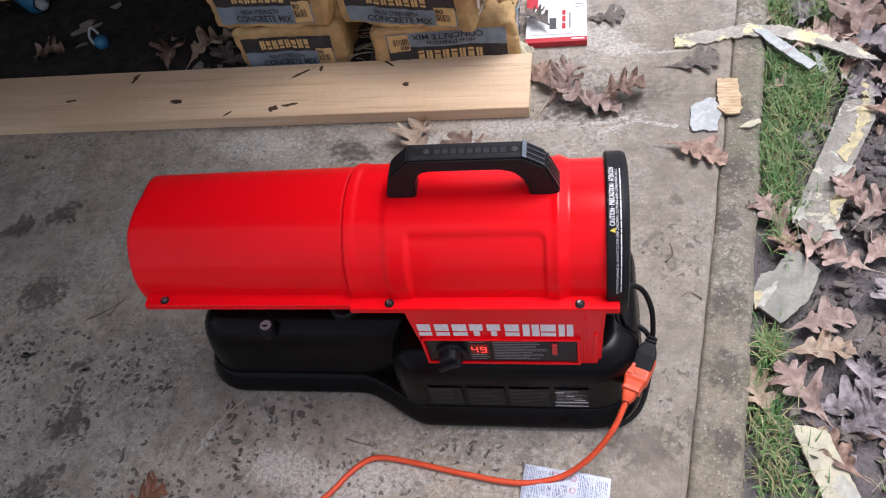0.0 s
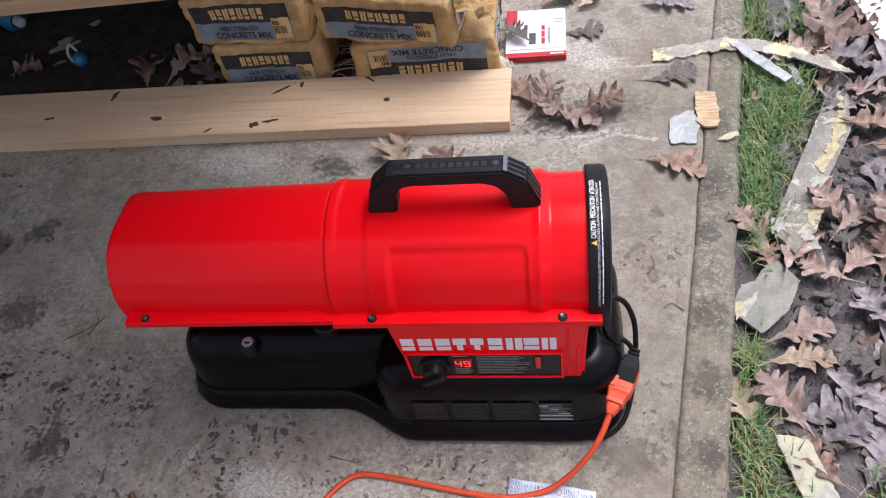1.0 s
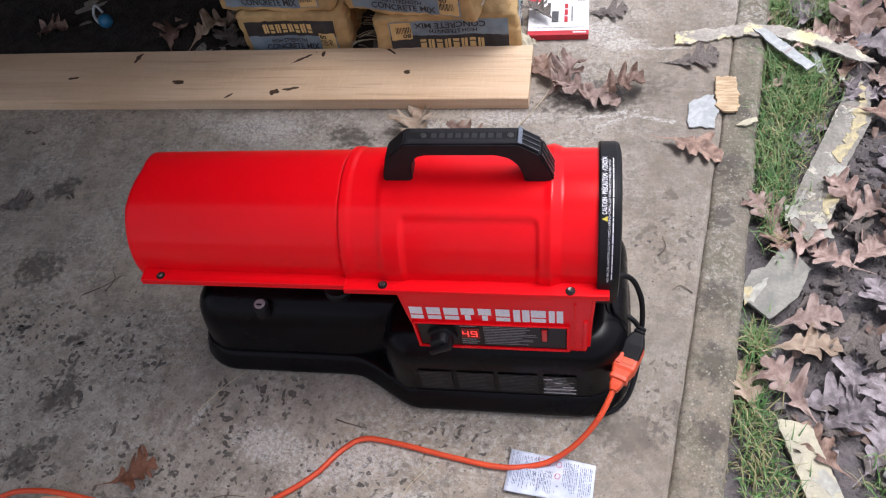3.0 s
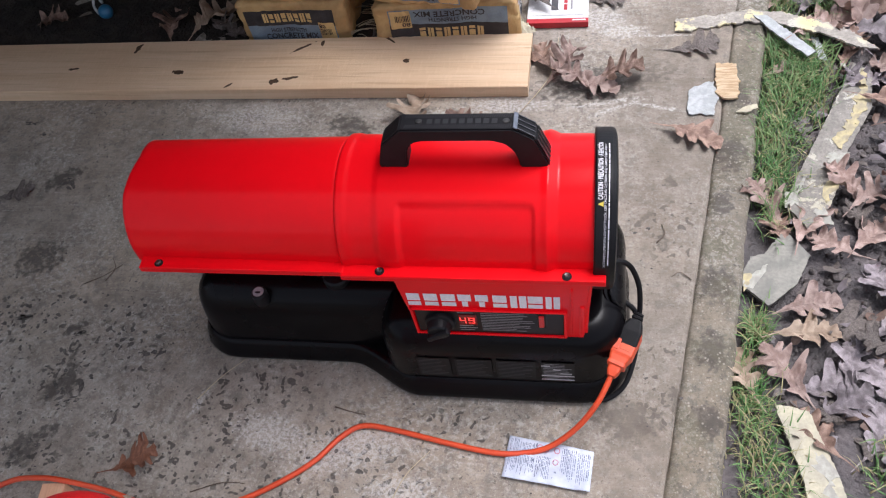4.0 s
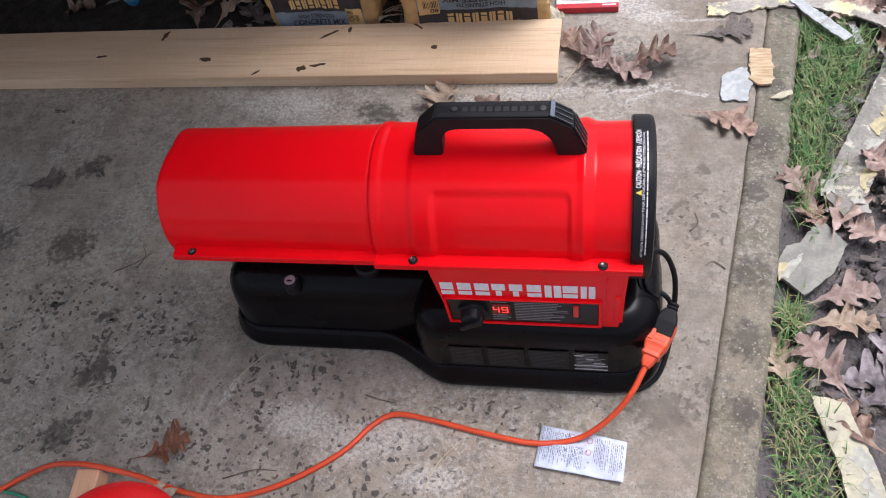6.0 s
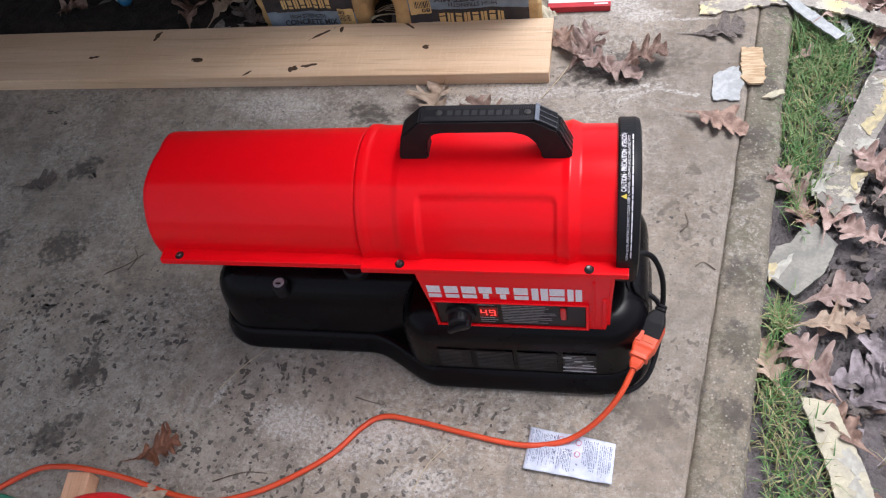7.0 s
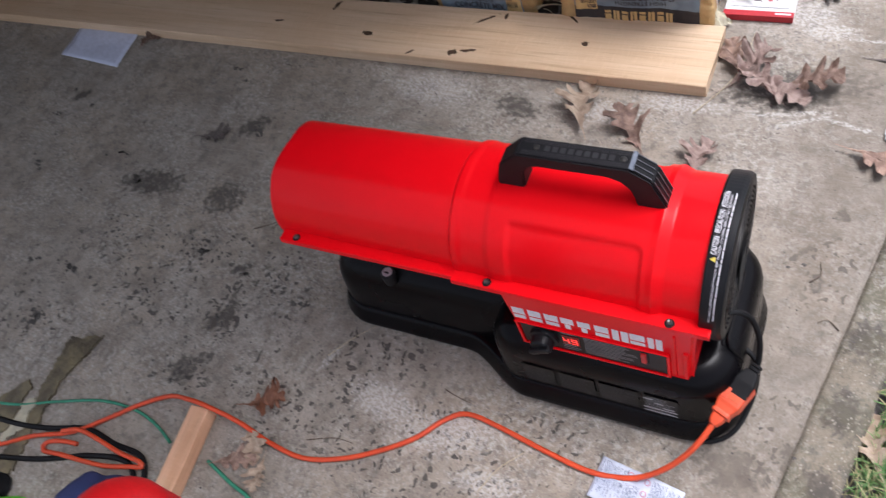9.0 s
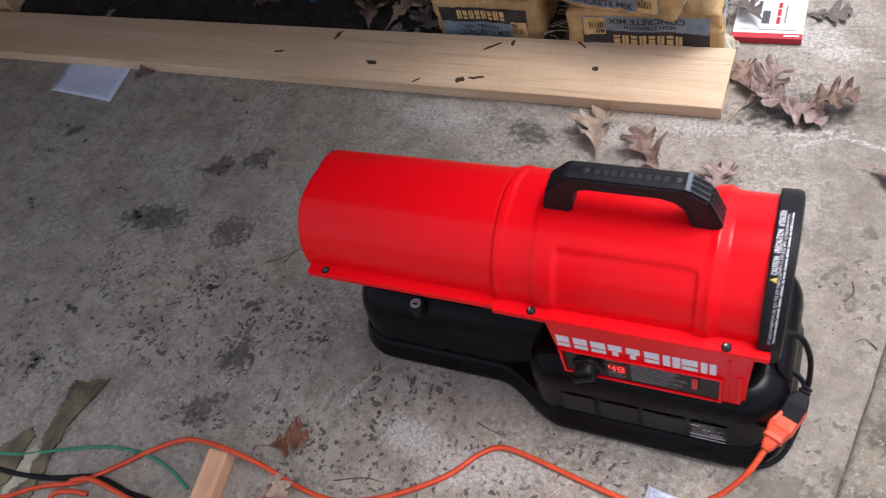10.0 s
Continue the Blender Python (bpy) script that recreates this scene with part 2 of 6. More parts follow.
END_BLUE = surface("sack_light_blue_print", (0.36, 0.56, 0.62), (0.30, 0.48, 0.55), 25.0, 0.6)
CARD_WHITE = surface("white_card", (0.74, 0.73, 0.72), (0.66, 0.65, 0.65), 30.0, 0.5, 0, 0, 200.0, 0.1)
CARD_RED = surface("red_card", (0.50, 0.02, 0.03), (0.42, 0.016, 0.025), 30.0, 0.45, 0, 0, 200.0, 0.1)
CARD_BLACK = surface("black_card_print", (0.05, 0.05, 0.055), (0.08, 0.075, 0.08), 30.0, 0.5)
LEAFLET = surface("creased_leaflet_paper", (0.58, 0.62, 0.72), (0.46, 0.50, 0.61), 40.0, 0.4, 0, 0, 120.0, 0.4, 0.003)
INK_BLUE = surface("leaflet_ink", (0.14, 0.16, 0.24), (0.24, 0.27, 0.36), 60.0, 0.6)
INK_PINK = surface("leaflet_pink_ink", (0.55, 0.22, 0.28), (0.48, 0.18, 0.25), 60.0, 0.6)
SHEET = surface("pale_blue_paper", (0.64, 0.68, 0.82), (0.57, 0.61, 0.75), 12.0, 0.6, 0, 0, 90.0, 0.3, 0.003)
RED_CLOTH = surface("red_plastic_shell", (0.72, 0.012, 0.014), (0.62, 0.01, 0.012), 12.0, 0.42)
NAVY = surface("navy_cloth", (0.02, 0.03, 0.10), (0.03, 0.04, 0.13), 30.0, 0.9, 0, 0, 500.0, 0.5, 0.002)
LIME = surface("lime_plastic", (0.16, 0.75, 0.03), (0.13, 0.66, 0.02), 20.0, 0.5)
BLUE_CAP = surface("blue_cap_plastic", (0.025, 0.16, 0.30), (0.02, 0.13, 0.25), 30.0, 0.4)
STRAW = surface("dry_straw", (0.55, 0.47, 0.33), (0.45, 0.37, 0.24), 60.0, 0.7)
TWIG = surface("dark_twig_bark", (0.10, 0.075, 0.055), (0.16, 0.12, 0.09), 60.0, 0.85)
WET_BARK = surface("wet_brown_bark", (0.075, 0.060, 0.038), (0.22, 0.18, 0.10), 14.0, 0.55, 0, 0, 120.0, 0.6, 0.004)
PEELED = peeling("peeling_cream_paint_on_grey_wood", (0.30, 0.275, 0.24), (0.66, 0.57, 0.30), 0.535)
PEELED_GREY = peeling("weathered_grey_wood_with_paint_flakes", (0.215, 0.20, 0.175), (0.44, 0.40, 0.29), 0.56)
YELLOW_PAINT = surface("old_yellow_paint", (0.52, 0.44, 0.235), (0.33, 0.29, 0.20), 45.0, 0.65, 0, 0, 160.0, 0.5, 0.002)
PALE_PAINT = surface("old_pale_paint", (0.44, 0.43, 0.37), (0.30, 0.29, 0.25), 45.0, 0.65, 0, 0, 160.0, 0.5, 0.002)
OLIVE_WOOD = surface("grey_green_old_paint", (0.185, 0.18, 0.155), (0.27, 0.26, 0.22), 28.0, 0.6, 0, 0, 150.0, 0.4, 0.002)
CREAM = surface("cream_paint_flake", (0.50, 0.46, 0.33), (0.38, 0.35, 0.27), 35.0, 0.7, 0, 0, 150.0, 0.4, 0.002)
WHITE_FLAKE = surface("white_paint_flake", (0.46, 0.48, 0.48), (0.34, 0.36, 0.36), 70.0, 0.6, 0, 0, 180.0, 0.5, 0.002)
SPLINTER = surface("raw_wood_splinter", (0.64, 0.49, 0.32), (0.42, 0.28, 0.15), 30.0, 0.75, 0, 0, 200.0, 0.6, 0.002, False, (1, 6, 1))
SOIL = surface("wet_dark_soil", (0.062, 0.053, 0.053), (0.150, 0.130, 0.130), 22.0, 0.42, 0, 0, 140.0, 0.9, 0.006, True, rough2=0.9)
DARK_LAYER = surface("near_black_layer", (0.013, 0.010, 0.008), (0.038, 0.029, 0.023), 30.0, 0.9, 0, 0, 120.0, 0.9, 0.006, True)
CLOD = surface("soil_crumbs", (0.06, 0.051, 0.048), (0.15, 0.13, 0.122), 40.0, 0.75, 0, 0, 200.0, 0.7, 0.003, True)
GRASS = surface("grass_blade", (0.085, 0.200, 0.055), (0.20, 0.30, 0.11), 22.0, 0.55, 0, 0, 90.0, 0.1, 0.001, True)
DRYGRASS = surface("dry_grass_blade", (0.40, 0.36, 0.19), (0.27, 0.24, 0.12), 22.0, 0.65, 0, 0, 90.0, 0.1, 0.001, True)
SHADE_WALL = surface("dark_shade_wall", (0.10, 0.078, 0.058), (0.07, 0.055, 0.042), 3.0, 0.8, 0, 0, 60.0, 0.3, 0.003)
LEAF_BROWN = surface("brown_oak_leaf", (0.155, 0.092, 0.068), (0.35, 0.235, 0.180), 6.0, 0.6, 0, 0, 140.0, 0.5, 0.002, vary=0.25)
LEAF_PINK = surface("pinkish_tan_oak_leaf", (0.265, 0.175, 0.145), (0.46, 0.345, 0.300), 6.0, 0.6, 0, 0, 140.0, 0.5, 0.002, vary=0.2)
LEAF_GREY = surface("grey_purple_wet_oak_leaf", (0.135, 0.112, 0.116), (0.335, 0.290, 0.305), 6.0, 0.5, 0, 0, 140.0, 0.5, 0.002, vary=0.2)
LEAF_PALE = surface("pale_tan_oak_leaf", (0.50, 0.39, 0.29), (0.33, 0.235, 0.165), 6.0, 0.65, 0, 0, 140.0, 0.5, 0.002, vary=0.15)
LEAF_RUST = surface("rusty_wet_oak_leaf", (0.185, 0.070, 0.035), (0.28, 0.115, 0.060), 30.0, 0.5, 0, 0, 140.0, 0.5, 0.002, vary=0.1)
LEAF_DARK = surface("dark_rotting_oak_leaf", (0.10, 0.082, 0.072), (0.17, 0.145, 0.13), 30.0, 0.7, 0, 0, 140.0, 0.5, 0.002, vary=0.2)
FLOOR = concrete("worn_concrete_floor", (0.355, 0.317, 0.272), stains=(
    (-0.875, 0.428, 0.045, 0.022, 35), (-0.83, 0.21, 0.05, 0.04, 10), (-1.06, 0.21, 0.09, 0.035, 10), (-0.655, -0.075, 0.035, 0.018, 40),
    (-0.64, -0.05, 0.012, 0.05, 15), (-0.67, -0.2, 0.025, 0.03, 20), (-0.64, -0.165, 0.03, 0.012, 40), (-0.675, 0.05, 0.025, 0.01, 30),
    (-0.23, 0.60, 0.03, 0.05, 70), (0.33, 0.74, 0.13, 0.05, 15), (0.38, -0.06, 0.05, 0.035, 0), (0.345, 0.02, 0.02, 0.012, 30), (0.47, -0.02, 0.025, 0.03, 10), (0.44, 0.30, 0.012, 0.02, 0), (0.41, 0.36, 0.03, 0.006, 50), (0.46, 0.45, 0.012, 0.014, 0), (0.50, 0.12, 0.012, 0.05, -8), (-1.5, 0.43, 0.03, 0.015, 40)),
    drips=((-0.78, 0.07, 0.10, 0.07, 0), (-0.65, -0.05, 0.07, 0.08, 20), (-0.66, -0.2, 0.07, 0.06, 0), (-0.28, -0.06, 0.13, 0.06, 10),
           (-0.10, -0.14, 0.08, 0.06, 0), (-1.15, -0.19, 0.12, 0.09, 0), (-0.5, -0.13, 0.04, 0.07, 0), (0.02, -0.2, 0.06, 0.05, 0), (0.42, 0.0, 0.07, 0.09, 0), (0.46, 0.33, 0.05, 0.10, 0), (-0.40, -0.20, 0.16, 0.07, 0), (-0.15, -0.24, 0.16, 0.06, 0), (0.12, -0.10, 0.10, 0.05, 0), (-0.85, -0.05, 0.14, 0.10, 0), (-0.55, 0.02, 0.08, 0.06, 0), (-1.05, 0.05, 0.12, 0.08, 0)),
    scuffs=((-0.366, -0.082, 0.008, 0.030, -22), (-0.08, -0.15, 0.10, 0.035, 15), (-0.22, -0.13, 0.07, 0.03, -10), (0.02, -0.21, 0.06, 0.02, 5), (0.435, 0.662, 0.055, 0.005, -13), (0.33, 0.675, 0.07, 0.006, 12), (0.345, 0.655, 0.06, 0.005, 25), (0.31, 0.955, 0.05, 0.035, 10),
            (0.45, 0.892, 0.07, 0.004, 2), (0.36, 0.91, 0.05, 0.02, 0), (-0.02, 0.62, 0.06, 0.03, 0), (-0.45, 0.62, 0.1, 0.04, 0), (0.12, 0.665, 0.08, 0.02, 0)),
    washed=((0.455, 0.25, 0.13, 0.66, -9), (0.50, 0.80, 0.14, 0.34, -9), (0.30, -0.28, 0.16, 0.10, 20)))
EDGE = concrete("mossy_aggregate_edge", (0.235, 0.208, 0.165), moss=0.6, speck=0.8, stains=(
    (0.575, 0.53, 0.03, 0.045, 0), (0.60, 0.70, 0.025, 0.05, 10), (0.555, 0.40, 0.02, 0.03, 0), (0.535, 0.22, 0.03, 0.03, 20), (0.52, 0.08, 0.025, 0.035, 0), (0.505, -0.05, 0.02, 0.03, 0), (0.65, 0.93, 0.03, 0.04, 0)))
PINE = timber("sawn_pine_board", (0.68, 0.51, 0.345), (0.61, 0.43, 0.27), 0, marks=(
    (-0.127, 0.779, 0.0080, 0.0067, 0), (-0.435, 0.712, 0.0144, 0.0090, 0), (-0.40, 0.722, 0.0208, 0.0045, 12), (-0.395, 0.828, 0.0288, 0.0037, 36),
    (-0.345, 0.845, 0.0040, 0.0105, 0), (-0.545, 0.70, 0.0112, 0.0030, 45), (-0.83, 0.835, 0.0064, 0.0165, -15), (-0.69, 0.745, 0.0144, 0.0075, 0),
    (-0.18, 0.855, 0.0176, 0.0030, -40), (-0.98, 0.76, 0.0128, 0.0037, 10)))
PINE2 = timber("shelf_pine", (0.58, 0.40, 0.25), (0.46, 0.29, 0.16), 0)
OFFCUT = timber("fresh_cut_pine", (0.72, 0.43, 0.27), (0.62, 0.34, 0.19), 1, world_space=False)
glow, nt, b = shader("red_led", 0.4)
socket(b, "Base Color", (0.5, 0.01, 0.01, 1))
socket(b, "Emission Color", (1.0, 0.04, 0.03, 1))
socket(b, "Emission Strength", 1.2)
LED_BACK = surface("red_display_window", (0.16, 0.004, 0.004), (0.2, 0.005, 0.005), 60.0, 0.25)

DAMP, nt, b = shader("dark_damp_dirt", 0.7)
isl = nt.nodes.new("ShaderNodeNewGeometry").outputs["Random Per Island"]
grit = noise_of(nt, place(nt, True), 160.0, 4.0, 0.7)
tone = mix(nt, isl, (0.045, 0.040, 0.036), (0.105, 0.092, 0.080))
nt.links.new(mix(nt, ramp(nt, grit, 0.50, 0.64, 0.0, 0.4), tone, (0.22, 0.215, 0.185)), b.inputs["Base Color"])
bump(nt, b, grit, 0.5, 0.003)
GREY_DARK = surface("dark_grey_print", (0.035, 0.035, 0.038), (0.055, 0.055, 0.06), 90.0, 0.5)
SILVER_DARK = surface("dark_silver_edge", (0.07, 0.07, 0.08), (0.12, 0.12, 0.13), 90.0, 0.35, 0.3)
GRIP_EDGE = surface("grip_relief", (0.020, 0.019, 0.022), (0.028, 0.027, 0.031), 90.0, 0.4)
PLATE_EDGE = surface("pale_plate_edge", (0.13, 0.15, 0.19), (0.17, 0.19, 0.23), 90.0, 0.35)
HOLE_DARK = surface("unlit_intake", (0.004, 0.004, 0.004), (0.006, 0.006, 0.006), 90.0, 0.9)
ORANGE_SHADE = surface("orange_shaded_vinyl", (0.55, 0.08, 0.02), (0.5, 0.07, 0.02), 60.0, 0.5)


# ---- building helpers ----
def finish(ob, mats, smooth):
    for m in mats if isinstance(mats, (list, tuple)) else [mats]:
        ob.data.materials.append(m)
    for p in ob.data.polygons:
        p.use_smooth = smooth


def mesh_of(name, bm):
    me = bpy.data.meshes.new(name)
    bm.normal_update()
    bm.to_mesh(me)
    bm.free()
    return me


def thing(name, label, category, at=(0, 0, 0), turn=0.0, group="", kind=""):
    """An empty at the base of a thing, to which its parts are fixed."""
    ob = new(name)
    ob.empty_display_size = 0.05
    ob.matrix_world = pose(*at, 0, 0, turn)
    return tagged(ob, label, category, group, kind)


def solid(name, bm, mats, label, category, m=None, smooth=False, group="", kind=""):
    ob = new(name, mesh_of(name, bm))
    finish(ob, mats, smooth)
    if m is not None:
        ob.matrix_world = m
    return tagged(ob, label, category, group, kind)


def part(name, bm, mats, parent, label="", smooth=False, m=None):
    ob = new(name, mesh_of(name, bm))
    finish(ob, mats, smooth)
    ob.parent = parent
    if m is not None:
        ob.matrix_basis = m
    tiny = name in ("print", "panel_print", "sticker_print", "warning_print", "raised_mark", "grip_ridge", "barcode", "end_print", "warning_print")
    return tagged(ob, label, kind="stuff" if tiny else "")


def box(x0, x1, y0, y1, z0, z1, bevel=0.0, segs=2):
    bm = bmesh.new()
    bmesh.ops.create_cube(bm, size=1.0)
    for v in bm.verts:
        v.co = ((x0 + x1) / 2 + v.co.x * (x1 - x0), (y0 + y1) / 2 + v.co.y * (y1 - y0), (z0 + z1) / 2 + v.co.z * (z1 - z0))
    if bevel:
        bmesh.ops.bevel(bm, geom=bm.edges[:], offset=bevel, segments=segs, affect="EDGES", profile=0.5)
    return bm


def lathe(profile, segs=72, axis="x", centre=(0, 0), bend=None, closed=False):
    """Revolve (along, radius) pairs about a line parallel to x (centre is y, z) or z (centre is x, y)."""
    bm = bmesh.new()
    rings = []
    for a, r in profile:
        ring = []
        for k in range(segs):
            th = 2 * math.pi * k / segs
            rr = r + (bend(a, th) if bend else 0.0)
            c, s = rr * math.cos(th), rr * math.sin(th)
            ring.append(bm.verts.new((a, centre[0] - c, centre[1] + s) if axis == "x" else (centre[0] + c, centre[1] + s, a)))
        rings.append(ring)
    pairs = list(zip(rings, rings[1:])) + ([(rings[-1], rings[0])] if closed else [])
    for p, q in pairs:
        for k in range(segs):
            bm.faces.new((p[k], p[(k + 1) % segs], q[(k + 1) % segs], q[k]))
    if not closed:
        for ring, a in ((rings[0], profile[0]), (rings[-1], profile[-1])):
            if 0 < a[1] < 0.012:
                bm.faces.new(ring)
    bmesh.ops.recalc_face_normals(bm, faces=bm.faces[:])
    return bm


def loft(levels, k=7):
    """Stack rounded rectangles: (z, x0, x1, y0, y1, corner radius)."""
    bm = bmesh.new()
    rings = []
    for z, x0, x1, y0, y1, r in levels:
        ring = []
        for cx, cy, a0 in ((x1 - r, y1 - r, 0), (x0 + r, y1 - r, 90), (x0 + r, y0 + r, 180), (x1 - r, y0 + r, 270)):
            for i in range(k):
                a = radians(a0 + 90 * i / (k - 1))
                ring.append(bm.verts.new((cx + r * math.cos(a), cy + r * math.sin(a), z)))
        rings.append(ring)
    n = len(rings[0])
    for p, q in zip(rings, rings[1:]):
        for i in range(n):
            bm.faces.new((p[i], p[(i + 1) % n], q[(i + 1) % n], q[i]))
    bm.faces.new(rings[-1])
    bm.faces.new(rings[0][::-1])
    return bm


def spline(points, step=0.006):
    """Points along a Catmull-Rom curve."""
    P = [Vector(p) for p in points]
    P = [2 * P[0] - P[1]] + P + [2 * P[-1] - P[-2]]
    out = []
    for a, b, c, d in zip(P, P[1:], P[2:], P[3:]):
        n = max(2, int((c - b).length / step))
        for i in range(n):
            t = i / n
            out.append(0.5 * (2 * b + (c - a) * t + (2 * a - 5 * b + 4 * c - d) * t * t + (3 * b - a - 3 * c + d) * t ** 3))
    return out + [P[-2]]


def tube(points, r, segs=10, step=0.006, taper=1.0):
    bm = bmesh.new()
    pts = spline(points, step)
    up = Vector((0, 0, 1))
    rings = []
    for i, p in enumerate(pts):
        d = (pts[min(i + 1, len(pts) - 1)] - pts[max(i - 1, 0)]).normalized()
        side = d.cross(up)
        side = side.normalized() if side.length > 1e-4 else Vector((1, 0, 0))
        nrm = side.cross(d)
        rr = r * (1 + (taper - 1) * i / (len(pts) - 1))
        rings.append([bm.verts.new(p + rr * (math.cos(a) * side + math.sin(a) * nrm)) for a in (2 * math.pi * k / segs for k in range(segs))])
    for p, q in zip(rings, rings[1:]):
        for k in range(segs):
            bm.faces.new((p[k], p[(k + 1) % segs], q[(k + 1) % segs], q[k]))
    bm.faces.new(rings[0][::-1])
    bm.faces.new(rings[-1])
    bmesh.ops.recalc_face_normals(bm, faces=bm.faces[:])
    return bm


def lettering(body, size, fit_width=None, bold=0.0):
    """Flat text as a bmesh in the xy plane, its lower left corner at the origin."""
    cu = bpy.data.curves.new("writing", "FONT")
    cu.body, cu.size, cu.resolution_u, cu.offset = body, size, 2, bold * size
    ob = bpy.data.objects.new("writing", cu)
    scene.collection.objects.link(ob)
    me = bpy.data.meshes.new_from_object(ob.evaluated_get(bpy.context.evaluated_depsgraph_get()))
    bpy.data.objects.remove(ob)
    bm = bmesh.new()
    bm.from_mesh(me)
    bpy.data.meshes.remove(me)
    w = max(v.co.x for v in bm.verts)
    if fit_width:
        for v in bm.verts:
            v.co.x *= fit_width / w
    return bm


def bars(rects):
    """Flat bars in the xy plane: (x0, x1, y0, y1)."""
    bm = bmesh.new()
    for x0, x1, y0, y1 in rects:
        n = max(1, int((x1 - x0) / 0.006))
        lo = [bm.verts.new((x0 + (x1 - x0) * i / n, y0, 0)) for i in range(n + 1)]
        hi = [bm.verts.new((x0 + (x1 - x0) * i / n, y1, 0)) for i in range(n + 1)]
        for i in range(n):
            bm.faces.new((lo[i], lo[i + 1], hi[i + 1], hi[i]))
    return bm


def warped(bm, f):
    for v in bm.verts:
        v.co = f(v.co.copy())
    return bm


def lines_of(rng, x0, x1, y0, y1, n, fill=0.55, short=0.35):
    """Rows of small unreadable print as bars."""
    h = (y1 - y0) / n
    return [(x0, x1 - rng.random() * short * (x1 - x0), y1 - (i + fill) * h, y1 - i * h) for i in range(n)]


# ---- ground, slab and unseen shade walls ----
def edge_x(y):
    return 0.5445 + 0.149 * y


def joint_x(y):
    return 0.462 + 0.160 * y


def build_ground():
    xs = np.concatenate([[-300, -80, -20, -5, -1, 0.2], np.arange(0.42, 1.55, 0.014), [1.7, 2.0, 2.6, 4, 8, 20, 80, 300]])
    ys = np.concatenate([[-300, -80, -20, -6, -2, -1.2], np.arange(-0.7, 1.75, 0.016), [1.9, 2.3, 3, 5, 12, 40, 120, 300]])
    bm = bmesh.new()
    grid = []
    for y in ys:
        row = []
        for x in xs:
            z = -0.045
            if 0.4 < x < 1.6 and -0.75 < y < 1.8:
                p = Vector((x, y, 0))
                z += 0.016 * noise.noise(p * 5) + 0.010 * noise.noise(p * 17) + 0.006 * noise.noise(p * 48)
                z = min(z, -0.02)
            row.append(bm.verts.new((x, y, z)))
        grid.append(row)
    for a, b_ in zip(grid, grid[1:]):
        for i in range(len(xs) - 1):
            bm.faces.new((a[i], a[i + 1], b_[i + 1], b_[i]))
    return solid("ground", bm, SOIL, "wet dark bare soil with crumbs beside the slab", "soil", smooth=True, kind="structure")


def build_slab():
    bm = bmesh.new()
    ys = np.arange(-2.6, 1.92, 0.04)
    top, low = [], []
    for y in ys:
        w = 0.0025 * noise.noise(Vector((0, y * 9, 3)))
        xe = joint_x(y) - 0.0012 + w
        top.append([bm.verts.new((-2.7, y, 0)), bm.verts.new((-1.0, y, 0)), bm.verts.new((xe - 0.007, y, 0)), bm.verts.new((xe - 0.001, y, -0.003)), bm.verts.new((xe, y, -0.007)), bm.verts.new((xe + 0.004, y, -0.0075))])
    for a, b_ in zip(top, top[1:]):
        for i in range(5):
            bm.faces.new((a[i], a[i + 1], b_[i + 1], b_[i]))
    bmesh.ops.recalc_face_normals(bm, faces=bm.faces[:])
    solid("floor", bm, FLOOR, "worn grey concrete slab with damp droplet stains", "concrete floor", kind="structure")
    bm = bmesh.new()
    rows = []
    ys = np.arange(-2.6, 1.92, 0.012)
    for y in ys:
        w = 0.004 * noise.noise(Vector((5, y * 9, 3)))
        e = 0.007 * noise.noise(Vector((9, y * 7, 3))) + 0.004 * noise.noise(Vector((9, y * 40, 3)))
        xa, xb = joint_x(y) + 0.0012 + w, edge_x(y) + e
        row = [bm.verts.new((xa, y, -0.12)), bm.verts.new((xa, y, -0.006))]
        for i in range(9):
            x = xa + 0.006 + (xb - xa - 0.014) * i / 8
            z = 0.0025 * noise.noise(Vector((x * 30, y * 30, 1))) + 0.0012 * noise.noise(Vector((x * 90, y * 90, 1))) - 0.001
            row.append(bm.verts.new((x, y, z - (0.003 if i == 8 else 0))))
        row += [bm.verts.new((xb, y, -0.012)), bm.verts.new((xb + 0.004, y, -0.12))]
        rows.append(row)
    for a, b_ in zip(rows, rows[1:]):
        for i in range(len(a) - 1):
            bm.faces.new((a[i], a[i + 1], b_[i + 1], b_[i]))
    bmesh.ops.recalc_face_normals(bm, faces=bm.faces[:])
    solid("slab_edge", bm, EDGE, "rough mossy concrete strip along the slab's edge", "concrete edge", smooth=True, kind="structure")


def build_shade_walls():
    # Walls and roof stand out of view, added to cut and shape the skylight.
    solid("shade_wall_back", box(-2.5, -0.18, 1.32, 1.42, 0, 1.8), SHADE_WALL, "unseen dark back wall, added to shade the slab and sacks", "wall", kind="structure")
    solid("shade_wall_left", box(-2.6, -2.5, -0.30, 1.42, 0, 1.8), SHADE_WALL, "unseen dark side wall, added to shade the slab", "wall", kind="structure")
    solid("ceiling", box(-2.6, 0.39, -0.40, 1.42, 1.8, 1.9), SHADE_WALL, "unseen dark roof, its extent set to shade the slab", "ceiling", kind="structure")


build_ground()
build_slab()
build_shade_walls()

# ---- the heater ----
YC, ZC = 0.1183, 0.320
HEATER_TURN = radians(1.2)


def smooth(t):
    t = min(1.0, max(0.0, t))
    return t * t * (3 - 2 * t)


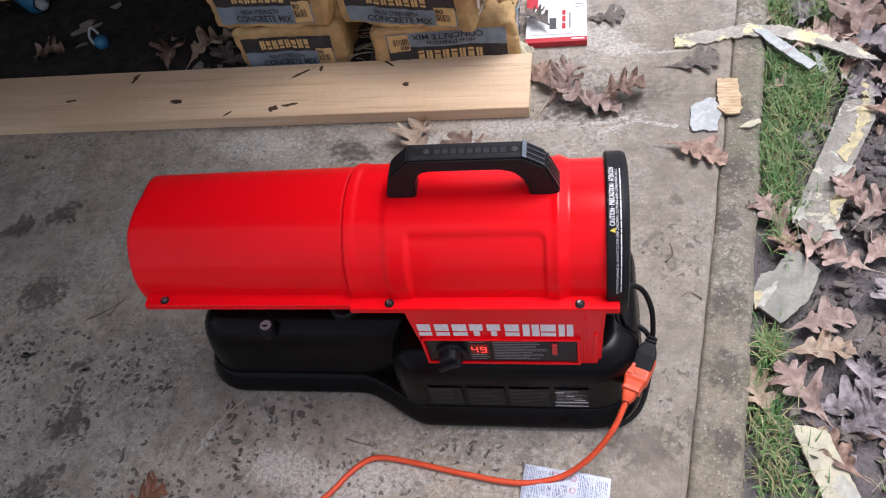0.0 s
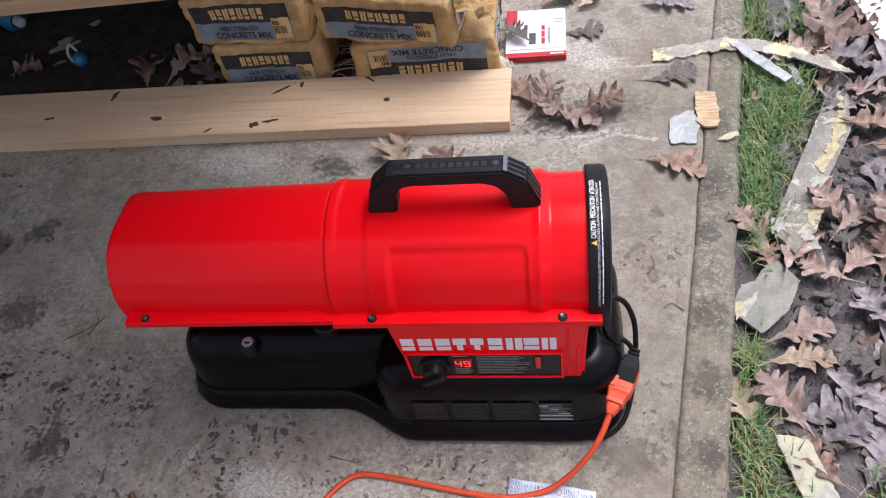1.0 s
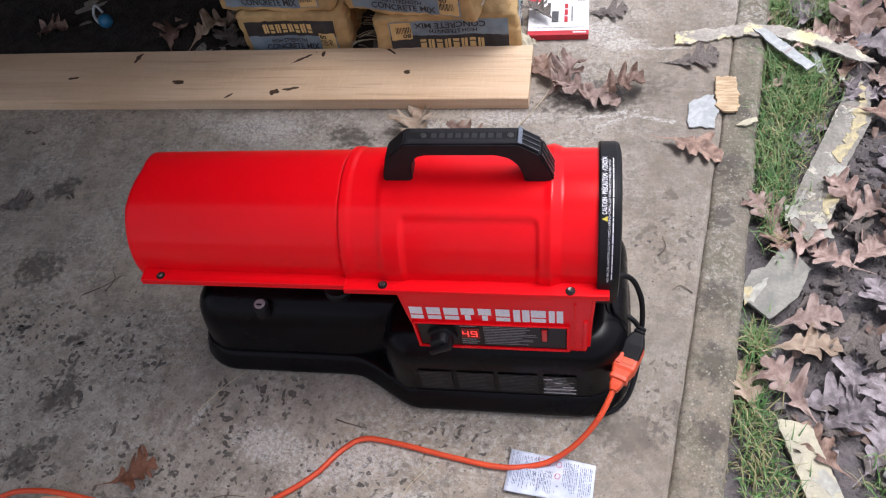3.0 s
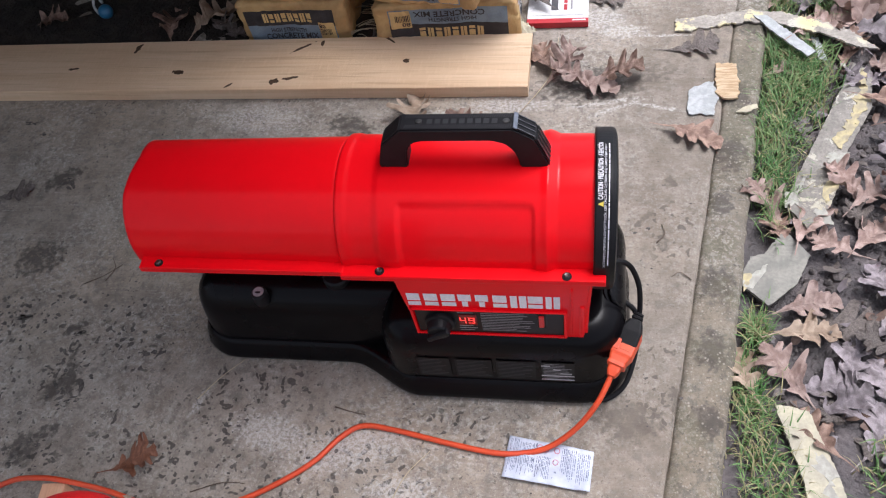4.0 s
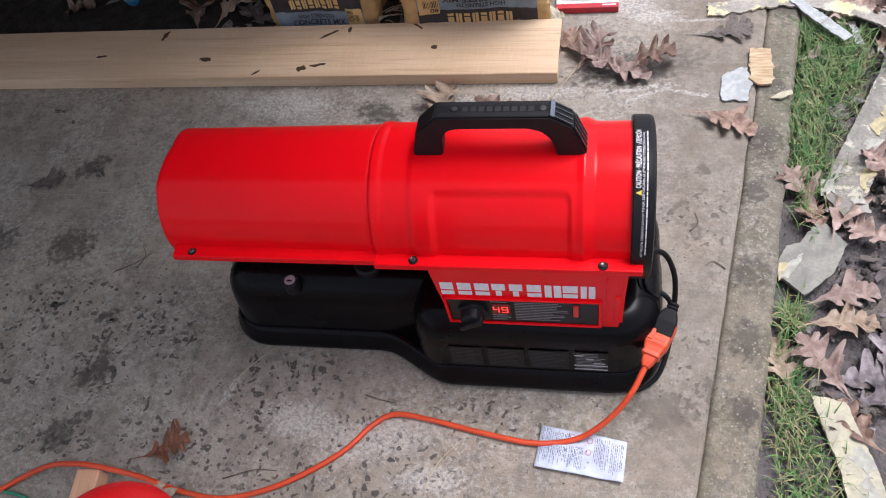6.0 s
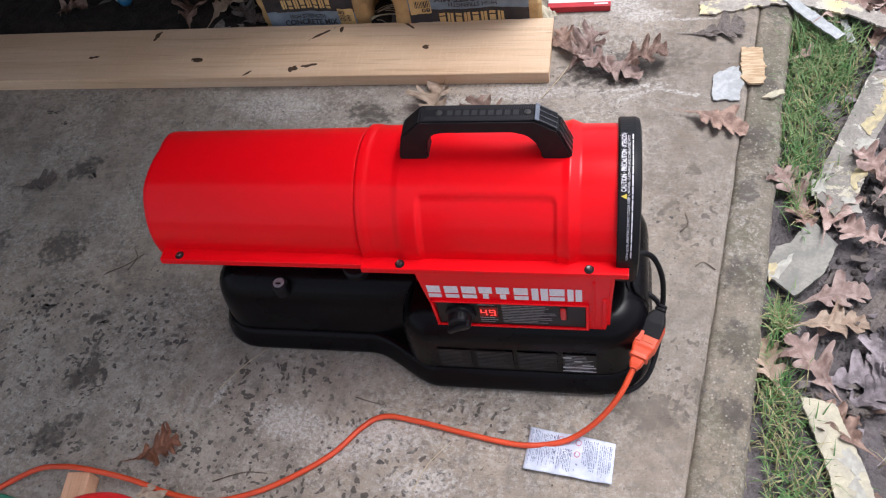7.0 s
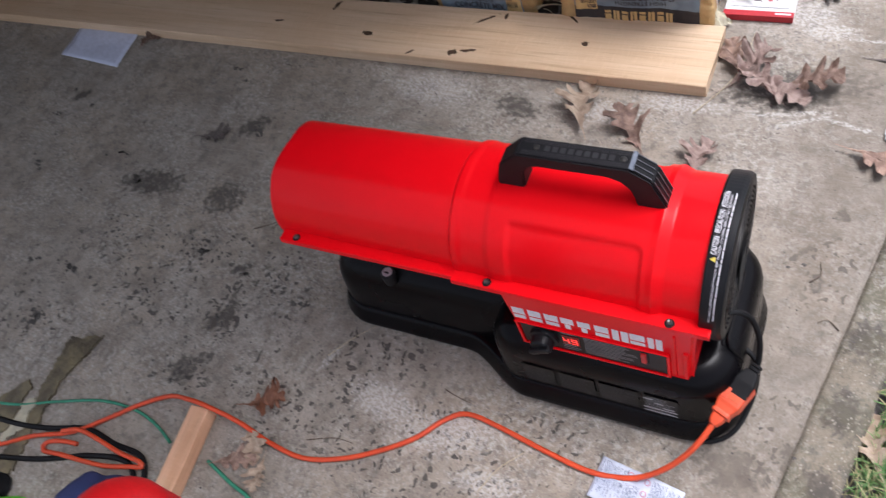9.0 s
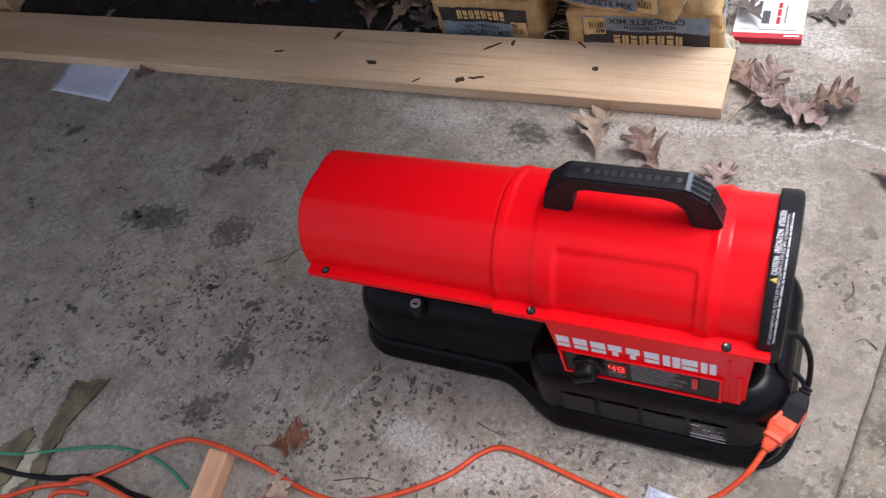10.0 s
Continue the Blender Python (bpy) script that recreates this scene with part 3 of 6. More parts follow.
def shell_bend(a, th):
    """Pressed panel in the side of the rear shell: th is 0 at the front, 90 degrees at the top."""
    deg = math.degrees(th)
    if deg > 180:
        deg -= 360
    if deg > 90:
        deg = 180 - deg
    px = min(smooth((a - 0.040) / 0.009), smooth((0.236 - a) / 0.006)) * smooth((deg + 30) / 50.0)
    pt = smooth((54 - deg) / 2.4)
    cx, ct = max(0.0, (a - 0.212) / 0.025), max(0.0, (deg - 42) / 13.0)
    corner = smooth((1.15 - math.hypot(cx, ct)) / 0.3)
    return -0.0046 * px * pt * corner


def build_heater():
    h = thing("kerosene_heater", "red torpedo-shaped kerosene heater on a black tank base, standing on concrete", "heater")

    # nozzle: a thin rolled tube with a darker cone inside
    prof = [(-0.372, 0.0998), (-0.3745, 0.1008), (-0.3735, 0.1024)] + [(-0.368 + 0.323 * i / 40, 0.1026 + 0.0036 * i / 40) for i in range(41)]
    def trim(c):
        # the mouth is cut back across the top
        deg = math.degrees(math.atan2(c.z - ZC, YC - c.y))
        cut = 0.011 * min(1.0, max(0.0, (deg - 58) / 36)) * min(1.0, max(0.0, (142 - deg) / 46))
        return Vector((c.x + cut * min(1.0, max(0.0, (-0.20 - c.x) / 0.168)), c.y, c.z))
    part("nozzle", warped(lathe(prof + [(-0.040, 0.100), (-0.20, 0.100), (-0.372, 0.0998)], 96, centre=(YC, ZC)), trim), RED, h, smooth=True)
    part("combustion_cone", lathe([(-0.322, 0.088), (-0.32, 0.090), (-0.22, 0.075), (-0.12, 0.05), (-0.12, 0.005)], 48, centre=(YC, ZC)), SOOT, h, "sooty steel burner cone", True)

    def rad(x):
        r = 0.1060 + 0.0050 * smooth((x + 0.049) / 0.006) - 0.0016 * smooth((x + 0.036) / 0.010)
        r += 0.0030 * smooth((x - 0.006) / 0.012)
        r += 0.0022 * smooth((x - 0.240) / 0.012) - 0.0062 * min(1.0, max(0.0, (x - 0.251) / 0.014))
        return r
    n = 190
    prof = [(-0.0475 + (0.316 + 0.0475) * i / n, rad(-0.0475 + (0.316 + 0.0475) * i / n)) for i in range(n + 1)]
    part("rear_shell", lathe(prof, 150, centre=(YC, ZC), bend=shell_bend), RED, h, smooth=True)

    # seam flanges, front and back, with a folded lip
    for x0, x1, y0, dz in ((-0.364, -0.042, -0.0055, 0.0), (-0.046, 0.331, -0.0110, -0.001)):
        for s in (1, -1):
            bm = box(x0, x1, y0, 0.030, ZC - 0.004 + dz, ZC + 0.0015 + dz, 0.0020, 3)
            lip = box(x0, x1, y0, y0 + 0.003, ZC - 0.010 + dz, ZC - 0.003 + dz, 0.001)
            me = bpy.data.meshes.new("lip")
            lip.to_mesh(me)
            bm.from_mesh(me)
            bpy.data.meshes.remove(me)
            lip.free()
            if s < 0:
                warped(bm, lambda c: Vector((c.x, 2 * YC - c.y, c.z)))
                bmesh.ops.reverse_faces(bm, faces=bm.faces[:])
            part("seam_flange", bm, RED, h)
    for x, y in ((-0.333, 0.0035), (0.012, -0.002), (0.278, -0.0035)):
        s = part("screw", lathe([(ZC - 0.002, 0.0068), (ZC + 0.0020, 0.0068), (ZC + 0.0026, 0.0060)], 20, "z", (x, y)), RUBBER, h, "black hex screw")
        part("screw_head", lathe([(ZC + 0.001, 0.0047), (ZC + 0.0050, 0.0045), (ZC + 0.0060, 0.0034), (ZC + 0.0055, 0.001)], 6, "z", (x, y)), STEEL, s)

    # carrying handle
    outer = [(0.017, 0.415), (0.018, 0.436), (0.027, 0.474), (0.056, 0.502), (0.2085, 0.502), (0.236, 0.483), (0.2535, 0.436), (0.2535, 0.415),
             (0.214, 0.415), (0.213, 0.440), (0.207, 0.460), (0.195, 0.474), (0.178, 0.480), (0.084, 0.480), (0.070, 0.476), (0.062, 0.464), (0.059, 0.442), (0.058, 0.415)]
    bm = bmesh.new()
    f = bm.faces.new([bm.verts.new((x, 0.100, z)) for x, z in outer])
    ext = bmesh.ops.extrude_face_region(bm, geom=[f])
    for v in ext["geom"]:
        if isinstance(v, bmesh.types.BMVert):
            v.co.y = 0.1325
    bmesh.ops.recalc_face_normals(bm, faces=bm.faces[:])
    bmesh.ops.bevel(bm, geom=bm.edges[:], offset=0.0022, segments=2, affect="EDGES")
    grip = part("handle", bm, GRIP, h, "black moulded plastic carrying handle")
    # raised marks, ribs and screws in the top of the grip
    rows = [(0.093 + 0.0108 * i, 0.093 + 0.0108 * i + 0.0075, 0.0, 0.009) for i in range(9)]
    part("raised_mark", warped(bars(rows), lambda c: Vector((c.x, 0.1120 + c.y, 0.5026))), GRIP_EDGE, grip, "faint raised marks in the grip")
    for x in (0.082, 0.198):
        part("handle_screw", lathe([(0.0, 0.0048), (0.0012, 0.0044), (0.0015, 0.001)], 12, "z"), STEEL, grip, m=pose(x, 0.1165, 0.502))
    ridge = bmesh.new()
    for i in range(48):
        x = 0.063 + 0.143 * i / 47
        for y0, y1 in ((0.1035, 0.1105), (0.1225, 0.1295)):
            q = [ridge.verts.new(c) for c in ((x, y0, 0.5025), (x + 0.0013, y0, 0.5025), (x + 0.0033, y1, 0.5025), (x + 0.0020, y1, 0.5025))]
            ridge.faces.new(q)
    part("grip_ridge", ridge, GRIP_EDGE, grip)
    # slotted plates in the sloping end of the handle
    for xa, za, xb, zb, first in ((0.2085, 0.502, 0.236, 0.483, True), (0.236, 0.483, 0.2535, 0.436, False)):
        ln, ang = math.hypot(xb - xa, zb - za), math.degrees(math.atan2(za - zb, xb - xa))
        plate = part("end_plate", box(-ln / 2 + 0.003, ln / 2 - 0.002, -0.0120, 0.0120, 0.0, 0.0012, 0.0006), FACE, grip, m=pose((xa + xb) / 2, 0.1162, (za + zb) / 2, 0, ang, 0))
        for y in (-0.0125, -0.004, 0.0045, 0.0125):
            part("slot_rib", box(-ln / 2 + 0.003, ln / 2 - 0.002, y - 0.0007, y + 0.0007, 0.0012, 0.0024), SILVER_DARK, plate)
        if first:
            part("plate_edge", box(-ln / 2 - 0.002, -ln / 2 + 0.0045, -0.0145, 0.0145, 0.0006, 0.0026, 0.0008), PLATE_EDGE, plate, "pale blue-grey edge of the plate")

    # intake guard with its printed warning band
    prof = [(0.3135, 0.106), (0.3135, 0.1160), (0.3160, 0.1175), (0.3365, 0.1175), (0.3420, 0.1150), (0.3440, 0.1080), (0.3440, 0.1050)]
    for i in range(9):
        r = 0.100 - 0.0065 * i
        prof += [(0.3440, r + 0.0022), (0.3440, r), (0.3410, r - 0.0006), (0.3410, r - 0.0034), (0.3440, r - 0.0040)]
    prof += [(0.3445, 0.040), (0.341, 0.036), (0.338, 0.030), (0.338, 0.004)]
    guard = part("intake_guard", lathe(prof, 96, centre=(YC, ZC)), BLACK, h, "black slotted intake guard with printed warning band", smooth=False)
    # The hole is a near-black disc on the face, its darkness put in by colour.
    hole = lathe([(0.0, 0.0225), (0.0012, 0.0225), (0.0014, 0.004)], 32, "z")
    warped(hole, lambda c: Vector((c.x * 1.9, c.y * 0.95, c.z)))
    part("inlet_hole_disc", hole, HOLE_DARK, guard, m=pose(0.3444, YC + 0.010, ZC - 0.052, 0, 90, 0))

    def on_band(x_line):
        # the line of print climbs round the band; letters' heads point to the nozzle
        def f(c):
            th = (c.x / 0.1180)
            return Vector((x_line - c.y, YC - 0.1180 * math.cos(th), ZC + 0.1180 * math.sin(th)))
        return f
    txt = warped(lettering("CAUTION \u00b7 PR\u00c9CAUTION \u00b7 ATENCI\u00d3N", 0.0095, 0.090, 0.018), lambda c: c + Vector((0.117, 0, 0)))
    bmesh.ops.triangulate(txt, faces=txt.faces[:])
    part("warning_heading", warped(txt, on_band(0.3240)), WHITE_INK, guard)
    txt = warped(lettering("HOT WHILE IN OPERATION. DO NOT TOUCH. KEEP CHILDREN, CLOTHING AND COMBUSTIBLES AWAY.", 0.0045, 0.185), lambda c: c + Vector((0.018, 0, 0)))
    part("warning_print", warped(txt, on_band(0.3287)), WHITE_INK, guard)
    rng = random.Random(5)
    seg, a = [], 0.022
    while a < 0.205:
        w = 0.004 + 0.011 * rng.random()
        seg.append((a, a + w, 0.0, 0.0015))
        a += w + 0.0016
    part("warning_print", warped(bars(seg), on_band(0.3328)), WHITE_INK, guard)
    tri = bmesh.new()
    tri.faces.new([tri.verts.new(c) for c in ((0.1075, 0.0, 0), (0.1145, 0.0, 0), (0.111, 0.0075, 0))])
    part("warning_triangle", warped(tri, on_band(0.3247)), YELLOW_INK, guard)

    # red control housing between barrel and tank
    prof = [(0.047, 0.160), (0.308, 0.160), (0.310, 0.240), (0.314, 0.314), (0.028, 0.314), (0.036, 0.240)]
    bm = bmesh.new()
    f = bm.faces.new([bm.verts.new((x, -0.010, z)) for x, z in prof])
    ext = bmesh.ops.extrude_face_region(bm, geom=[f])
    for v in ext["geom"]:
        if isinstance(v, bmesh.types.BMVert):
            v.co.y = 0.254
    bmesh.ops.recalc_face_normals(bm, faces=bm.faces[:])
    bmesh.ops.bevel(bm, geom=bm.edges[:], offset=0.006, segments=3, affect="EDGES")
    panel = part("control_housing", bm, RED, h, "red control housing with black panel")
    part("panel_face", box(0.050, 0.273, -0.0125, -0.004, 0.1735, 0.2385, 0.0012), FACE, panel, "gloss black control panel")
    for x0, x1, z0, z1 in ((0.043, 0.2780, 0.2380, 0.2415), (0.045, 0.2780, 0.1690, 0.1735), (0.2730, 0.2780, 0.171, 0.241)):
        part("bezel", box(x0, x1, -0.0155, -0.008, z0, z1, 0.0015), RED, panel)
    part("bezel", warped(box(-0.0025, 0.0025, -0.0155, -0.008, 0, 0.0715, 0.0015), lambda c: Vector((c.x + 0.048 - 0.03 * c.z, c.y, 0.170 + c.z))), RED, panel)
    part("side_rib", box(0.283, 0.2865, -0.0135, -0.008, 0.178, 0.30, 0.0014), RED, panel)
    part("side_rib", box(0.296, 0.3035, -0.0135, -0.008, 0.175, 0.255, 0.002), RED, panel)
    # white brand lettering as nine plain blocks
    for i in range(9):
        x = 0.0440 + 0.02545 * i
        w = (0.0195, 0.0205, 0.0215, 0.0195, 0.019, 0.0205, 0.0235, 0.0215, 0.0205)[i]
        blk = bars([(0, w, 0.0, 0.0105), (0, w, 0.0135, 0.0325)] if i in (0, 1, 2, 5, 7) else [(0.0, w * 0.42, 0.0, 0.0325), (w * 0.55, w, 0.0, 0.0325)] if i in (6, 8) else [(0, w, 0.015, 0.0325), (w * 0.25, w * 0.7, 0, 0.014)])
        part("brand_block", warped(blk, lambda c: Vector((x + c.x, -0.0108, 0.2465 + c.y))), WHITE_INK, panel)
    # knob
    knob = part("thermostat_knob", lathe([(0.0, 0.024), (0.006, 0.023), (0.008, 0.019), (0.020, 0.0175), (0.0225, 0.0155), (0.023, 0.004)], 28, "z"), BLACK, panel, "black ribbed thermostat knob", m=pose(0.086, -0.012, 0.204, 90))
    part("pointer", box(-0.0045, 0.0045, -0.021, 0.021, 0.018, 0.030, 0.0025), BLACK, knob, m=pose(0, 0, 0, 0, 0, 125))
    # two-digit display
    disp = part("display", box(0.1155, 0.1435, -0.0142, -0.010, 0.198, 0.2265, 0.0008), LED_BACK, panel, "red lit two-digit display")
    seg = {"a": (0, 1, 1, 1), "g": (0, .5, 1, .5), "d": (0, 0, 1, 0), "f": (0, .5, 0, 1), "b": (1, .5, 1, 1), "e": (0, 0, 0, .5), "c": (1, 0, 1, .5)}
    for x0, lit in ((0.1185, "fgbc"), (0.1315, "abcdfg")):
        rects = []
        for s in lit:
            xa, ya, xb, yb = seg[s]
            rects.append((x0 + 0.0078 * xa - 0.0009, x0 + 0.0078 * xb + 0.0009, 0.2055 + 0.0145 * ya - 0.0009, 0.2055 + 0.0145 * yb + 0.0009))
        part("digit", warped(bars(rects), lambda c: Vector((c.x, -0.0148, c.y))), glow, disp)
    rk = part("power_switch", box(0.234, 0.247, -0.0145, -0.010, 0.199, 0.236, 0.0012), BLACK, panel, "black switch frame")
    part("rocker", box(0.2365, 0.2445, -0.018, -0.013, 0.203, 0.232, 0.0015), RED_SWITCH, rk, "red rocker switch")
    rng = random.Random(3)
    part("panel_print", warped(bars(lines_of(rng, 0.150, 0.230, 0.180, 0.2370, 12, 0.45)), lambda c: Vector((c.x, -0.0131, c.y))), GREY_INK, panel, "small grey instruction print")
    part("panel_print", warped(bars(lines_of(rng, 0.115, 0.144, 0.229, 0.2375, 2, 0.5) + lines_of(rng, 0.115, 0.144, 0.178, 0.196, 3, 0.4)), lambda c: Vector((c.x, -0.0131, c.y))), GREY_INK, panel)

    # one pressed pan carries the tank and the base under the panel
    def rounded(pts, k=8):
        ring = []
        n = len(pts)
        for i, (x, y, r) in enumerate(pts):
            p, a, b = Vector((x, y)), Vector(pts[i - 1][:2]), Vector(pts[(i + 1) % n][:2])
            u, v = (a - p).normalized(), (b - p).normalized()
            o = p + r * (u + v)
            for j in range(k if r else 1):
                w = math.pi / 2 * j / (k - 1)
                ring.append(o - r * (v * math.cos(w) + u * math.sin(w)))
        return ring

    def outline(d, wide=True, tank=True):
        """The pan's plan, inset by d: a narrow tank end swelling in an S-curve to the wide end."""
        xa, xb, yt, yw = -0.397, 0.381, 0.0105, -0.0470
        if not tank:
            half = [(-0.046 + d, yw + d, 0.068 - d), (0.389 - d, yw + d, 0.092 - d)]
        elif not wide:
            half = [(xa + d, yt + d, 0.078 - d), (0.05, yt + d, 0.01)]
        else:
            half = [(xa + d, yt + d, 0.078 - d)]
            for i in range(21):
                t = i / 20
                slope = (yw - yt) * 6 * t * (1 - t) / 0.135
                nl = math.hypot(1, slope)
                half.append((-0.105 + 0.135 * t - d * slope / nl, yt + (yw - yt) * smooth(t) + d / nl, 0.0))
            half.append((xb - d, yw + d, 0.088 - d))
        return rounded(half + [(x, 2 * YC - y, r) for x, y, r in reversed(half)])

    def pan(levels, **kw):
        bm = bmesh.new()
        rings = [[bm.verts.new((p.x, p.y, z)) for p in outline(d, **kw)] for z, d in levels]
        n = len(rings[0])
        for p, q in zip(rings, rings[1:]):
            for i in range(n):
                bm.faces.new((p[i], p[(i + 1) % n], q[(i + 1) % n], q[i]))
        bm.faces.new(rings[-1])
        bm.faces.new(rings[0][::-1])
        bmesh.ops.recalc_face_normals(bm, faces=bm.faces[:])
        return bm
    skirt = part("base_pan", pan([(0.0, 0.014), (0.003, 0.005), (0.009, 0.0008), (0.015, 0.0), (0.022, 0.0018), (0.040, 0.0095), (0.047, 0.0135), (0.049, 0.0165), (0.049, 0.0250)]), TANK, h, "black sheet-steel pan with a flared skirt", smooth=True)
    base = part("control_base", pan([(0.046, 0.0175), (0.052, 0.0168), (0.058, 0.0172), (0.100, 0.0190), (0.130, 0.0200), (0.142, 0.0222), (0.154, 0.0270), (0.164, 0.0345), (0.171, 0.0440), (0.1755, 0.0540), (0.177, 0.0610)], tank=False), TANK, h, "black steel base under the control panel", smooth=True)
    tank = part("fuel_tank", pan([(0.046, 0.0185), (0.052, 0.0175), (0.060, 0.0180), (0.090, 0.0205), (0.115, 0.0235), (0.135, 0.0285), (0.150, 0.0360), (0.161, 0.0450), (0.168, 0.0550), (0.171, 0.0650)], wide=False), TANK, h, "black steel fuel tank", smooth=True)
    # pressed double bead over the shoulder at the intake end
    for x in (0.335, 0.344):
        part("pressed_bead", tube([(x + 0.022, 0.050, 0.120), (x + 0.018, 0.050, 0.150), (x + 0.006, 0.052, 0.1685), (x - 0.002, 0.062, 0.1760), (x - 0.002, 0.120, 0.1770), (x - 0.002, 0.185, 0.1765)], 0.0026, 8), TANK, base)
    part("drain_screw", lathe([(0.0, 0.0032), (0.0030, 0.0030), (0.0036, 0.001)], 10, "z"), STEEL, skirt, m=pose(0.338, -0.026, 0.038, 35))
    g = part("fuel_gauge", lathe([(0.150, 0.0135), (0.174, 0.0135), (0.1765, 0.0115), (0.177, 0.0100)], 24, "z", (-0.234, 0.048)), BLACK, tank, "small round fuel gauge")
    part("gauge_face", lathe([(0.172, 0.0100), (0.1775, 0.0095), (0.1782, 0.001)], 24, "z", (-0.234, 0.048)), GAUGE, g)
    part("gauge_needle", box(-0.2385, -0.2295, 0.0445, 0.0475, 0.1780, 0.1792), RUBBER, g)
    part("fuel_cap", lathe([(0.168, 0.024), (0.180, 0.024), (0.183, 0.021), (0.184, 0.005)], 30, "z", (-0.105, 0.085)), BLACK, tank, "black ribbed fuel cap")

    # printed stickers on the front of the base
    def on_base(c):
        return Vector((c.x, -0.0318 + 0.034 * (c.y - 0.086), c.y - 0.033))
    for i, (x0, x1) in enumerate(((0.036, 0.090), (0.098, 0.158), (0.165, 0.228), (0.237, 0.289))):
        st = part("sticker", warped(bars([(x0, x1, 0.092, 0.149)]), on_base), FACE, base, "black sticker with small print")
        rng = random.Random(20 + i)
        ink = SILVER_INK if i == 3 else GREY_DARK
        rects = lines_of(rng, x0 + 0.003, x1 - 0.003, 0.096, 0.146, 11, 0.35, 0.3)
        part("sticker_print", warped(bars(rects), lambda c: on_base(c) - Vector((0, 0.0007, 0))), GREY_INK if i == 3 else GREY_DARK, st)
        if i == 3:
            part("sticker_print", warped(bars([(x0, x1, 0.108, 0.1115), (x0, x1, 0.0965, 0.0995), (x0, x0 + 0.014, 0.139, 0.142), (x0 + 0.018, x0 + 0.03, 0.128, 0.131), (x0 + 0.03, x1 - 0.004, 0.116, 0.119)]), lambda c: on_base(c) - Vector((0, 0.0012, 0))), SILVER_INK, st)

    # lead with moulded plug
    back = Matrix.Translation((0, -0.0078, 0))
    part("power_lead", tube([(0.336, 0.066, 0.262), (0.352, 0.076, 0.258), (0.370, 0.082, 0.235), (0.384, 0.076, 0.195), (0.388, 0.064, 0.155), (0.387, 0.055, 0.138)], 0.0042), RUBBER, h, "black rubber lead", m=back)
    part("power_lead", tube([(0.352, 0.090, 0.14), (0.384, 0.072, 0.120), (0.388, 0.045, 0.060), (0.374, 0.000, 0.024), (0.352, -0.022, 0.010), (0.325, -0.030, 0.006), (0.295, -0.018, 0.005)], 0.0042), RUBBER, h, m=back)
    bm = loft([(0.0, -0.0055, 0.0055, -0.0055, 0.0055, 0.004), (0.001, -0.008, 0.008, -0.008, 0.008, 0.005), (0.004, -0.008, 0.008, -0.008, 0.008, 0.005), (0.0055, -0.0062, 0.0062, -0.0065, 0.0065, 0.004),
               (0.007, -0.0085, 0.0085, -0.0088, 0.0088, 0.005), (0.010, -0.0085, 0.0085, -0.0088, 0.0088, 0.005), (0.0115, -0.0068, 0.0068, -0.0072, 0.0072, 0.004), (0.013, -0.009, 0.009, -0.0098, 0.0098, 0.004),
               (0.020, -0.0105, 0.0105, -0.0130, 0.0130, 0.004), (0.032, -0.0122, 0.0122, -0.0165, 0.0165, 0.004), (0.054, -0.0122, 0.0122, -0.0168, 0.0168, 0.004), (0.056, -0.0110, 0.0110, -0.0155, 0.0155, 0.004)], 4)
    way = Vector((-0.34, -0.80, -0.30))
    part("lead_plug", bm, RUBBER, h, "black moulded plug", False, back @ Matrix.Translation((0.388, 0.058, 0.142)) @ way.to_track_quat("Z", "X").to_matrix().to_4x4())
    h.matrix_world = Matrix.Translation((0, YC, 0)) @ Matrix.Rotation(HEATER_TURN, 4, "Z") @ Matrix.Translation((0, -YC, 0))
    return h


build_heater()


